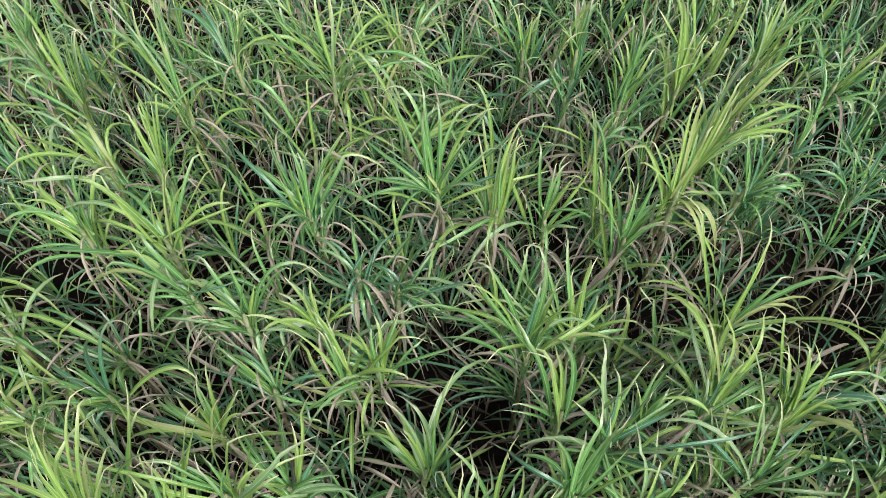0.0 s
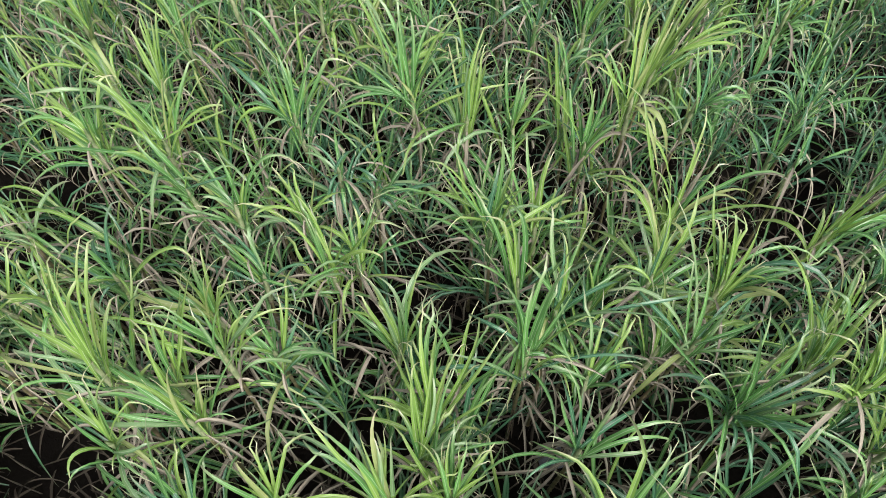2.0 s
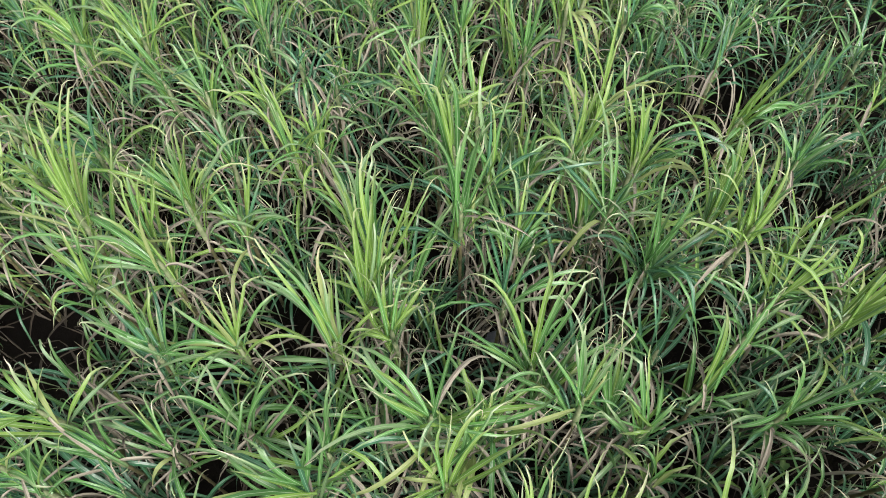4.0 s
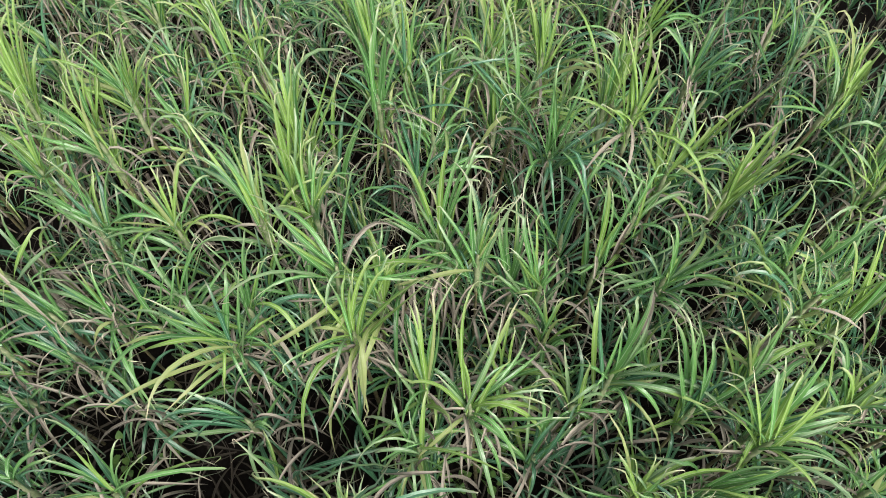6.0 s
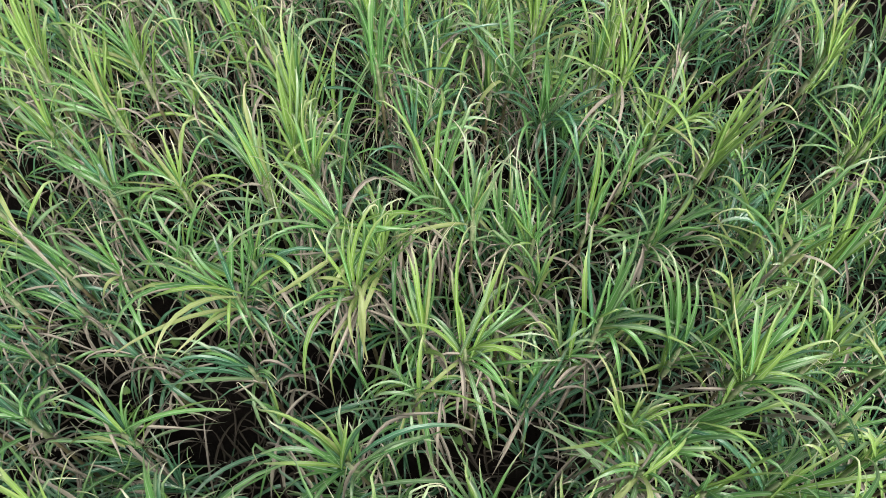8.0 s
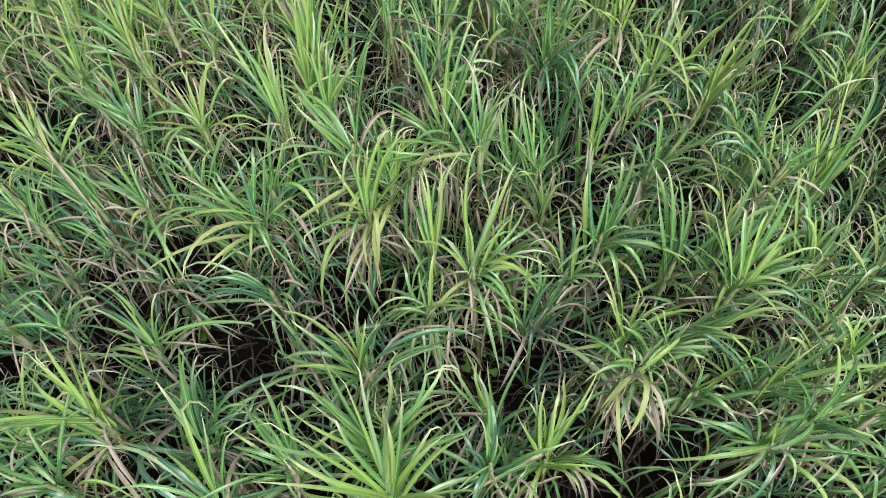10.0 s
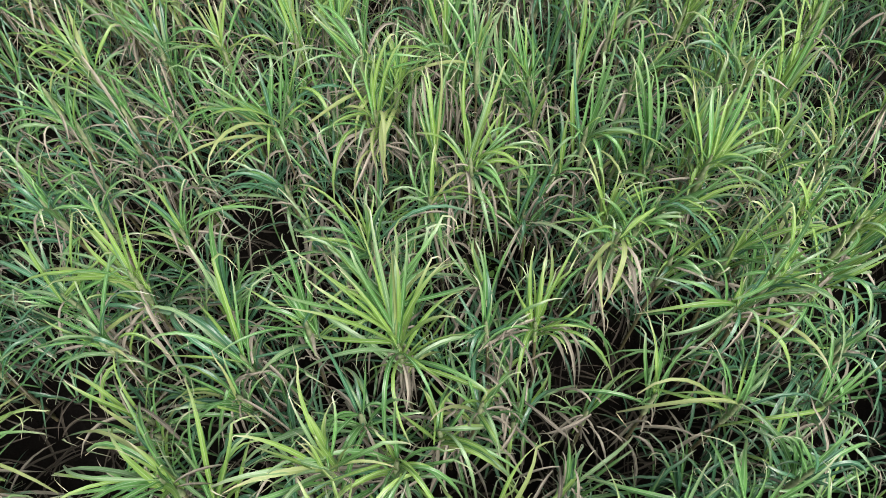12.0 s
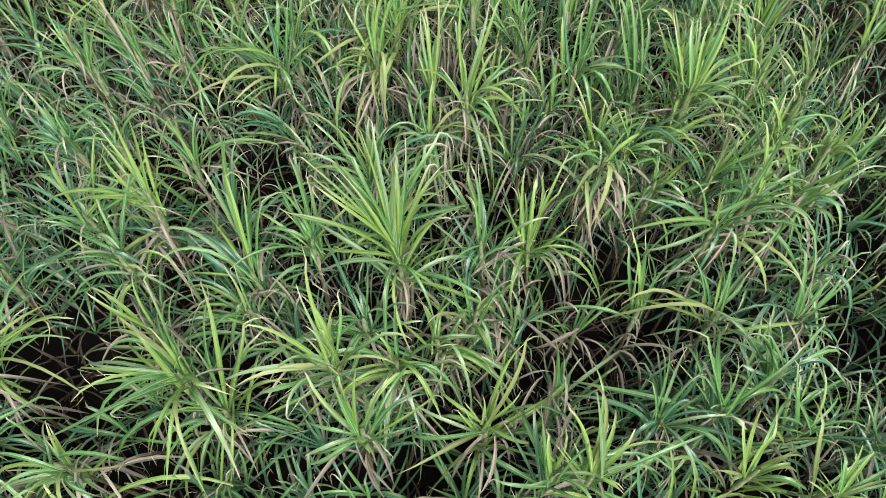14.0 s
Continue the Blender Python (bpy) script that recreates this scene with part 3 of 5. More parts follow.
cane(-1.78, 2.98, 2.20, "y", [(54, 0.45, 0.59, "u"), (34, 0.31, 0.49, "u"), (6, 0.22, 0.37, "u"), (-41, 0.62, 0.03, "a"), (-62, 0.58, 0.04, "a"), (63, 0.45, 0.46, "u"), (80, 0.54, 0.32, "u"), (-60, 0.41, -0.21, "h"), (-46, 0.33, 0.6, "u"), (-77, 0.8, 0.06, "a"), (-90, 1.05, 0.1, "a"), (-131, 0.33, -0.21, "h"), (133, 0.17, -0.12, "h")])
cane(-2.43, 3.18, 2.19, "y", [(-52, 0.72, 0.04, "a"), (1, 0.11, 0.31, "u"), (22, 0.55, 0.02, "a"), (-82, 0.58, 0.03, "a"), (-45, 0.54, 0.01, "a")])
cane(-1.20, 2.29, 2.18, "y", [(-43, 0.61, 0.03, "a"), (-47, 0.48, 0.02, "a"), (-75, 0.21, 0.21, "u"), (55, 0.2, 0.33, "u"), (-105, 0.34, 0.01, "a"), (90, 0.43, 0.02, "a")])
cane(-0.06, 1.20, 1.65, "y", [(-44, 0.32, 0.46, "u"), (-27, 0.32, 0.58, "u"), (-46, 0.54, 0.04, "a"), (-32, 0.21, 0.35, "u"), (12, 0.27, 0.57, "u"), (43, 0.93, 0.09, "a"), (57, 0.31, 0.47, "u"), (49, 0.29, 0.48, "u"), (-58, 0.51, 0.03, "a")])
cane(-0.95, 1.12, 2.00, "g", [(-77, 0.28, 0, "a"), (101, 0.4, 0.02, "a"), (80, 0.18, -0.01, "a"), (-91, 0.39, 0.02, "a")])
cane(1.30, 4.87, 1.90, "g", [(-32, 0.2, 0.33, "u"), (-11, 0.15, 0.28, "u"), (-31, 0.26, 0.45, "u"), (47, 0.17, 0.29, "u"), (-97, 0.3, -0.15, "h"), (58, 0.37, -0.01, "a")])
cane(1.63, 4.36, 2.32, "g", [(-31, 0.15, 0.35, "u"), (42, 0.1, 0.26, "u"), (44, 0.17, 0.45, "u"), (-63, 0.18, 0.22, "u")])
cane(0.21, 5.23, 1.73, "y", [(-60, 0.41, 0.44, "u"), (-21, 0.25, 0.43, "u"), (42, 0.25, 0.4, "u"), (61, 0.94, 0.04, "a"), (79, 0.32, 0.29, "u")], dry=9)
cane(0.59, 4.77, 1.58, "g", [(-37, 0.34, 0.48, "u"), (37, 0.52, 0, "a"), (-68, 0.54, 0.01, "a")])
cane(1.53, 4.15, 1.99, "b", [(-55, 0.29, 0.37, "u"), (-52, 0.17, 0.22, "u"), (131, 0.28, -0.01, "a"), (-52, 0.34, -0.01, "a")])
cane(1.72, 3.67, 2.00, "g", [(-29, 0.14, 0.26, "u"), (-69, 0.34, 0.3, "u"), (52, 0.4, -0, "a"), (95, 0.49, -0.22, "h")])
cane(-3.14, 5.25, 2.28, "g", [(-31, 0.1, 0.3, "u"), (46, 0.17, 0.38, "u"), (79, 0.28, 0.29, "u"), (-77, 0.22, -0.02, "a")])
cane(4.04, 4.07, 1.92, "g", [(31, 0.71, 0.01, "a"), (-9, 0.38, -0.01, "a"), (86, 0.56, -0.19, "h"), (151, 0.27, -0.14, "h"), (-53, 0.44, 0.53, "u")])
cane(3.97, 3.08, 1.72, "b", [(-47, 0.41, 0.01, "a"), (39, 0.58, 0.01, "a"), (-64, 0.53, 0.02, "a"), (71, 0.12, 0.17, "u"), (-49, 0.34, 0.38, "u")])
cane(3.34, 2.50, 1.78, "b", [(-24, 0.38, 0.01, "a"), (6, 0.24, 0.53, "u"), (70, 0.29, 0.45, "u"), (106, 0.35, 0, "a")])
cane(-1.44, 0.60, 2.28, "y", [(-63, 0.56, 0.03, "a"), (-55, 0.69, 0.04, "a"), (83, 0.25, -0.18, "h"), (-42, 0.22, 0.44, "u"), (16, 0.2, 0.5, "u")])
cane(-1.57, 0.09, 1.99, "g", [(15, 0.39, 0.89, "u"), (-42, 0.29, 0.51, "u"), (-75, 0.36, 0.32, "u"), (-60, 0.33, 0, "a"), (92, 0.3, -0.21, "h")])
cane(-2.05, -0.48, 2.43, "y", [(-60, 0.51, 0.02, "a"), (-12, 0.18, 0.36, "u"), (-80, 0.42, 0.02, "a"), (-43, 0.08, 0.07, "u"), (51, 0.24, 0.34, "u"), (65, 0.23, -0, "a")])
cane(-2.37, -0.73, 2.22, "g", [(-26, 0.41, 0.01, "a"), (51, 0.22, -0, "a"), (-41, 0.25, -0.01, "a"), (83, 0.39, 0.28, "u"), (68, 0.18, 0.18, "u")])
cane(-0.25, -0.03, 1.92, "y", [(-49, 0.59, 0.89, "u"), (-52, 0.89, 0.07, "a"), (-4, 0.34, 0.72, "U"), (1, 0.3, 0.61, "u"), (-20, 0.34, 0.67, "u"), (46, 0.28, -0, "a"), (82, 0.43, 0.37, "u"), (140, 0.19, -0.12, "h")])
cane(0.01, 0.24, 1.91, "y", [(21, 0.37, 0.8, "u"), (3, 0.34, 0.75, "u"), (41, 0.25, 0.43, "u"), (71, 0.4, 0.01, "a"), (-24, 0.48, 0.02, "a"), (-70, 0.18, -0.09, "h"), (85, 0.58, 0.03, "a"), (-9, 0.46, 0.95, "u")])
cane(0.38, -0.81, 2.38, "g", [(-104, 0.87, 0.08, "a"), (83, 0.85, -0.46, "h"), (107, 0.59, 0.04, "a"), (35, 0.37, 0.72, "u"), (-57, 0.44, 0.5, "u"), (-67, 0.46, 0.42, "u"), (47, 0.64, -0.32, "d"), (-35, 0.7, 0.06, "a"), (-147, 0.28, -0.2, "h")])
cane(1.06, 0.16, 2.00, "b", [(49, 0.25, 0.43, "u"), (65, 0.48, 0.02, "a"), (47, 0.21, 0.36, "u"), (84, 0.65, 0.04, "a"), (-51, 0.32, 0, "a"), (-17, 0.3, 0.6, "u"), (-112, 0.47, 0.02, "a"), (-25, 0.3, 0.56, "u"), (22, 0.24, 0.51, "u")])
cane(1.15, -0.41, 1.93, "g", [(-42, 0.51, 0.79, "u"), (-48, 0.7, 0.06, "a"), (40, 0.45, 0.94, "u"), (51, 0.44, 0.82, "u"), (52, 0.6, -0.27, "h"), (-63, 0.57, 0.04, "a"), (-14, 0.23, 0.43, "u"), (135, 0.21, -0.14, "h")])
cane(2.18, 0.28, 2.01, "b", [(-77, 0.55, 0.9, "u"), (-77, 0.37, 0.74, "u"), (-72, 0.24, 0.67, "u"), (-67, 0.09, 0.57, "u"), (38, 0.12, 0.8, "u"), (93, 0.22, 0.57, "u"), (112, 0.39, 0.38, "u"), (-89, 0.45, 0.58, "u"), (107, 0.6, -0.22, "h"), (124, 0.7, -0.27, "h"), (133, 0.78, 0.03, "a"), (-123, 0.43, 0.01, "a"), (-60, 0.49, 0.03, "a"), (-59, 0.87, 0.95, "u"), (-15, 0.38, 0.85, "u"), (7, 0.31, 0.74, "u"), (51, 0.29, 0.56, "u"), (50, 0.34, 0.71, "u"), (86, 0.79, 0.06, "a"), (73, 0.85, 0.06, "a"), (-158, 0.31, -0.2, "h"), (-180, 0.65, -0.42, "h"), (167, 0.72, -0.46, "h"), (156, 0.85, -0.53, "h")])
cane(2.40, -0.70, 1.80, "g", [(7, 0.31, 0.68, "u"), (2, 0.31, 0.65, "u"), (52, 0.25, 0.44, "u"), (92, 0.42, 0.02, "a"), (124, 0.38, -0.22, "h"), (-115, 0.26, -0.01, "a")])
cane(3.31, 1.51, 2.10, "y", [(29, 0.17, 0.43, "u"), (73, 0.25, 0.42, "u"), (73, 0.35, 0.64, "u"), (84, 0.5, 0.84, "u"), (98, 0.52, 0.49, "u"), (87, 0.95, 0.06, "a"), (-132, 0.3, -0.18, "h"), (153, 0.44, 0.01, "a"), (100, 0.67, -0.29, "h")])
cane(1.71, -0.74, 1.68, "g", [(25, 0.27, 0.54, "u"), (75, 0.31, 0, "a"), (-3, 0.33, 0.67, "u"), (-82, 0.41, 0.02, "a"), (-37, 0.34, 0.49, "u"), (14, 0.24, 0.49, "u"), (-53, 0.53, 0.04, "a")])
cane(1.40, -0.77, 2.24, "g", [(-45, 0.34, 0.45, "u"), (46, 0.18, 0.31, "u"), (0, 0.28, 0.57, "u"), (-35, 0.17, -0.01, "a"), (113, 0.25, -0, "a")])
cane(0.65, -0.88, 2.06, "y", [(-59, 0.3, 0.35, "u"), (-45, 0.24, 0.38, "u"), (-86, 0.44, 0, "a"), (-88, 0.56, -0.23, "h"), (-154, 0.56, -0.33, "H"), (-165, 0.72, -0.44, "H"), (50, 0.14, 0.3, "u"), (13, 0.19, 0.47, "u"), (102, 0.17, 0.17, "u"), (-114, 0.42, -0.19, "h"), (-33, 0.18, 0.33, "u"), (154, 0.21, -0.17, "h"), (-69, 0.51, 0.01, "a"), (-15, 0.19, 0.34, "u"), (24, 0.18, 0.34, "u"), (79, 0.28, 0.27, "u")])
cane(0.80, 1.25, 2.43, "g", [(-33, 0.22, 0.54, "u"), (-12, 0.2, 0.61, "u"), (15, 0.16, 0.47, "u"), (54, 0.19, 0.43, "u"), (-67, 0.27, 0.32, "u"), (88, 0.27, 0.29, "u"), (-83, 0.34, 0, "a")])
cane(-0.48, -1.07, 1.91, "g", [(-10, 0.24, 0.48, "u"), (-50, 0.27, 0.38, "u"), (23, 0.27, 0.51, "u"), (-74, 0.36, 0.3, "u"), (71, 0.61, 0.04, "a"), (86, 0.49, 0.02, "a"), (49, 0.26, 0.38, "u"), (80, 0.29, 0.23, "u"), (120, 0.4, -0.26, "h"), (-56, 0.61, 0.03, "a"), (-95, 0.77, 0.06, "a"), (-116, 0.93, 0.09, "a"), (-133, 0.76, 0.06, "A"), (-135, 0.62, 0.04, "A"), (-172, 0.39, -0.25, "h"), (139, 0.18, -0.12, "h"), (145, 0.44, -0.29, "h"), (35, 0.35, 0.67, "u")])
cane(-0.33, -0.84, 1.94, "g", [(20, 0.27, 0.59, "u"), (-9, 0.19, 0.41, "u"), (46, 0.24, 0.4, "u"), (76, 0.45, 0.02, "a"), (158, 0.34, -0, "a"), (114, 0.42, 0.01, "a")])
cane(-1.50, -0.59, 1.59, "g", [(-38, 0.29, 0.47, "u"), (-11, 0.26, 0.49, "u"), (62, 0.31, 0.34, "u"), (-130, 0.26, -0.14, "H"), (121, 0.89, 0.05, "a"), (179, 0.32, -0.19, "h"), (-67, 0.7, 0.04, "a")])
cane(-1.87, -0.80, 1.46, "b", [(-51, 0.75, 0.04, "a"), (-50, 0.57, 0.02, "a"), (-76, 0.54, 0.02, "a"), (128, 0.79, 0.04, "a"), (115, 0.56, 0.02, "a"), (-114, 0.36, -0.19, "h"), (-161, 0.25, -0.15, "h")])
cane(-1.31, -1.30, 1.44, "b", [(-51, 0.48, 0.01, "a"), (-172, 0.36, -0.22, "h"), (179, 0.4, -0.25, "h"), (101, 0.4, 0.01, "a"), (130, 0.67, -0.41, "h"), (-87, 0.39, 0.01, "a")])
cane(-1.27, -2.03, 1.77, "g", [(-57, 0.62, 0.04, "a"), (63, 0.29, 0.3, "u"), (86, 0.77, 0.07, "a"), (92, 0.69, 0.05, "a"), (-33, 0.23, 0.38, "u"), (-64, 0.4, 0.02, "a"), (-75, 0.58, 0.04, "a"), (36, 0.25, 0.37, "u"), (-86, 0.45, -0.23, "h")])
cane(-0.43, -1.56, 1.59, "b", [(-106, 0.65, 0.05, "a"), (-112, 0.42, 0.02, "a"), (-87, 0.64, 0.04, "a"), (109, 0.19, -0.12, "h"), (97, 0.5, 0.02, "a"), (176, 0.28, -0.19, "h"), (123, 0.25, -0.17, "h"), (-73, 0.51, 0.02, "a")])
cane(0.44, -1.14, 1.98, "y", [(-3, 0.25, 0.54, "u"), (31, 0.29, 0.59, "u"), (15, 0.21, 0.44, "u"), (43, 0.34, 0.64, "u"), (62, 0.43, 0.62, "u"), (82, 0.59, 0.55, "u"), (-77, 0.26, -0.01, "a"), (-109, 0.36, 0.01, "a"), (-113, 0.51, 0.03, "a"), (-130, 0.65, 0.04, "a"), (179, 0.48, -0.32, "H"), (-171, 0.44, -0.29, "H"), (-146, 0.69, -0.44, "h"), (105, 0.28, -0.17, "h"), (-22, 0.25, 0.5, "u")], dry=9)
cane(0.91, -1.59, 1.96, "y", [(11, 0.32, 0.7, "u"), (27, 0.33, 0.68, "u"), (-8, 0.3, 0.64, "u"), (-31, 0.27, 0.46, "u"), (179, 0.29, -0.2, "h"), (-140, 0.34, -0.23, "h"), (-37, 0.33, 0, "a")])
cane(1.20, -1.79, 2.00, "y", [(-48, 0.5, 0.02, "a"), (-16, 0.33, 0.56, "u"), (9, 0.41, 0.84, "u"), (52, 0.3, 0.42, "u"), (44, 0.68, 0.05, "a"), (92, 0.7, 0.06, "a"), (94, 0.59, -0.36, "h"), (143, 0.52, -0.38, "h"), (133, 0.35, -0.26, "h"), (169, 0.63, -0.47, "h"), (-56, 0.27, 0.22, "u"), (-120, 0.41, -0.27, "h"), (62, 0.64, 0.04, "a"), (62, 0.49, 0.03, "a"), (37, 0.43, 0.91, "u"), (82, 0.57, 0.04, "a"), (-134, 0.2, -0.14, "d"), (-178, 0.37, -0.26, "d")], dry=12)
cane(0.82, -1.97, 1.75, "y", [(-96, 0.45, 0.02, "a"), (-83, 0.32, 0, "a"), (-153, 0.43, -0.29, "h"), (-173, 0.42, -0.29, "h"), (171, 0.43, -0.29, "h"), (98, 0.46, 0.02, "a"), (115, 0.7, 0.05, "a"), (-16, 0.18, 0.31, "u")])
cane(1.65, -2.07, 1.55, "b", [(61, 0.3, 0, "a"), (73, 0.47, 0.02, "a"), (6, 0.26, 0.52, "u"), (-166, 0.26, -0.2, "h"), (-45, 0.37, 0.01, "a"), (44, 0.28, 0.5, "u")])
cane(2.17, -1.76, 2.22, "g", [(36, 0.24, 0.72, "u"), (47, 0.16, 0.43, "u"), (-11, 0.13, 0.42, "u"), (101, 0.34, 0, "a"), (115, 0.67, 0.05, "a"), (116, 0.68, -0.37, "h"), (-71, 0.28, 0.01, "a"), (-113, 0.3, -0.21, "h"), (98, 0.11, 0.16, "u"), (90, 0.46, 0.02, "a"), (12, 0.25, 0.61, "u"), (64, 0.27, -0.01, "a"), (130, 0.4, -0.25, "h"), (128, 0.7, 0.06, "a"), (-21, 0.34, 0.77, "u"), (169, 0.39, -0.28, "h")])
cane(2.85, -0.96, 1.91, "g", [(60, 0.61, 0.02, "a"), (75, 0.85, 0.05, "a"), (78, 0.62, 0.03, "a"), (84, 0.83, -0.33, "h"), (65, 0.23, 0.25, "u"), (35, 0.2, 0.31, "u"), (-37, 0.37, 0, "a"), (-46, 0.25, 0.28, "u"), (93, 0.61, -0.26, "h"), (143, 0.38, -0.22, "h"), (149, 0.31, -0.18, "h"), (-118, 0.51, 0.01, "a"), (-142, 0.29, -0.18, "h"), (-100, 0.51, 0.02, "a"), (2, 0.21, 0.43, "u")])
cane(2.63, -2.07, 2.25, "g", [(-32, 0.4, 0.77, "u"), (-26, 0.37, 0.77, "u"), (-3, 0.23, 0.54, "u"), (32, 0.17, 0.37, "u"), (80, 0.23, 0.29, "u"), (-173, 0.17, -0.13, "h"), (119, 0.26, -0, "a")])
cane(2.99, -2.26, 2.33, "g", [(34, 0.28, 0.73, "u"), (53, 0.62, 0.04, "a"), (68, 0.7, 0.05, "a"), (82, 0.47, 0.03, "a"), (96, 0.52, 0.04, "a"), (-143, 0.25, -0.2, "h"), (107, 0.22, -0.12, "h"), (97, 0.59, 0.05, "a"), (-56, 0.59, 0.05, "a")])
cane(3.60, -2.21, 2.30, "y", [(-15, 0.53, 0.04, "a"), (-40, 0.38, 0.63, "u"), (-21, 0.22, 0.45, "u"), (38, 0.2, 0.5, "u"), (69, 0.19, 0.33, "u"), (94, 0.29, 0, "a"), (-48, 0.24, -0, "a")])
cane(2.18, -2.54, 2.13, "y", [(-60, 0.22, 0.45, "u"), (-46, 0.15, 0.43, "u"), (43, 0.12, 0.42, "u"), (84, 0.47, 0.01, "a"), (95, 0.56, 0.02, "a"), (89, 0.7, 0.04, "a"), (-96, 0.51, 0.04, "a"), (-75, 0.41, 0.03, "a"), (-134, 0.3, -0.22, "h"), (-158, 0.44, -0.27, "h"), (138, 0.49, -0.22, "h"), (166, 0.43, -0.21, "h"), (-167, 0.4, -0.23, "h"), (-36, 0.24, 0.34, "u"), (24, 0.18, 0.33, "u"), (71, 0.26, 0.29, "u"), (5, 0.2, -0.01, "a"), (150, 0.2, -0.14, "h")])
cane(2.63, -2.55, 2.10, "g", [(94, 0.72, 0.07, "a"), (93, 0.79, 0.08, "a"), (88, 0.38, 0.36, "u"), (82, 0.4, 0.45, "u"), (96, 0.36, 0.01, "a"), (128, 0.3, -0.19, "h"), (103, 0.64, -0.34, "h")])
cane(3.47, -2.73, 2.39, "g", [(-45, 0.38, 0.54, "u"), (-68, 0.26, 0.2, "u"), (114, 0.16, -0.01, "a"), (-54, 0.58, 0.06, "a"), (-46, 0.23, 0.31, "u"), (-119, 0.13, -0.12, "h")])
cane(4.66, 0.37, 2.34, "y", [(-45, 0.34, 0.68, "U"), (-16, 0.21, 0.64, "U"), (-56, 0.41, 0.59, "u"), (55, 0.19, 0.58, "u"), (39, 0.15, 0.47, "u"), (-9, 0.77, 0.03, "a")])
cane(4.87, -0.35, 2.00, "y", [(-21, 0.24, 0.49, "u"), (-67, 0.36, 0.29, "u"), (138, 0.2, -0.01, "a"), (-48, 0.28, 0.36, "u")])
cane(-2.02, 0.58, 2.10, "y", [(-41, 0.19, 0.41, "u"), (-4, 0.18, 0.48, "u"), (34, 0.23, 0.52, "u"), (69, 0.32, 0.39, "u"), (-7, 0.22, 0.63, "u"), (85, 0.28, 0.22, "u"), (164, 0.21, -0.13, "h"), (23, 0.24, 0.62, "u"), (-48, 0.51, 0.01, "a"), (136, 0.46, 0, "a"), (-122, 0.34, -0.18, "h")])
cane(-1.01, 0.13, 1.70, "y", [(-39, 0.26, 0.44, "U"), (-62, 0.37, 0.43, "u"), (-33, 0.21, 0.39, "u"), (61, 0.31, 0.44, "u"), (-82, 0.67, 0.03, "a"), (-98, 0.6, 0.02, "a"), (75, 0.16, 0.21, "u"), (113, 0.31, 0, "a"), (-105, 0.74, 0.04, "a"), (-65, 0.3, 0.33, "u"), (38, 0.32, 0.54, "u"), (-8, 0.26, 0.5, "u"), (89, 0.53, 0.02, "a"), (-114, 0.39, 0.01, "a")])
cane(-1.43, -2.70, 2.29, "y", [(13, 0.25, 0.65, "u"), (-12, 0.24, 0.63, "u"), (-43, 0.26, 0.55, "u"), (-59, 0.29, 0.49, "u"), (-69, 0.58, 0.04, "a"), (-78, 0.64, 0.05, "A"), (-92, 0.6, 0.05, "a"), (-99, 0.59, 0.05, "a"), (74, 0.34, 0.36, "u"), (56, 0.35, 0.57, "u"), (-109, 0.59, 0.06, "a")])
cane(-1.71, -3.08, 2.16, "g", [(-67, 0.41, 0.02, "a"), (-100, 0.34, 0.01, "a"), (119, 0.24, -0.21, "H"), (101, 0.39, -0.33, "h"), (-129, 0.26, -0.17, "h"), (-89, 0.25, -0, "a")])
cane(-0.86, -2.81, 1.89, "b", [(14, 0.39, 0.86, "u"), (61, 0.49, 0.64, "u"), (25, 0.34, 0.67, "u"), (-11, 0.29, 0.59, "u"), (16, 0.36, 0.76, "u"), (94, 0.23, 0.12, "u"), (65, 0.39, 0.02, "a"), (122, 0.31, -0.22, "h")])
cane(-0.23, -3.10, 1.98, "g", [(-29, 0.32, 0.58, "u"), (-12, 0.3, 0.61, "u"), (0, 0.26, 0.52, "u"), (39, 0.23, 0.38, "u"), (68, 0.28, 0.32, "u"), (-44, 0.32, 0.45, "u"), (-53, 0.57, 0.01, "a"), (80, 0.4, 0.01, "a"), (-68, 0.32, 0, "a"), (-83, 0.45, 0.02, "a"), (-110, 0.64, 0.06, "a"), (-118, 0.48, -0.31, "h"), (161, 0.2, -0.15, "h")])
cane(-0.73, -3.26, 1.86, "g", [(-40, 0.48, 0.02, "a"), (-39, 0.32, 0.53, "u"), (34, 0.34, 0.61, "u"), (-56, 0.85, 0.08, "a"), (-59, 0.78, 0.07, "a"), (75, 0.24, 0.22, "u")])
cane(0.31, -2.47, 1.95, "g", [(-66, 0.48, 0.55, "u"), (-63, 0.39, 0.47, "u"), (-28, 0.2, 0.39, "u"), (28, 0.21, 0.42, "u"), (84, 0.85, 0.07, "a"), (83, 0.58, 0.03, "a"), (-71, 0.65, 0.05, "a"), (-86, 0.54, 0.04, "a"), (62, 0.32, 0.45, "u"), (-57, 0.29, 0.39, "u"), (-80, 0.27, -0.01, "a"), (-43, 0.16, 0.24, "u"), (3, 0.19, 0.38, "u"), (49, 0.25, 0.39, "u"), (42, 0.17, 0.3, "u"), (-172, 0.24, -0.16, "h"), (-110, 0.56, 0.04, "a")])
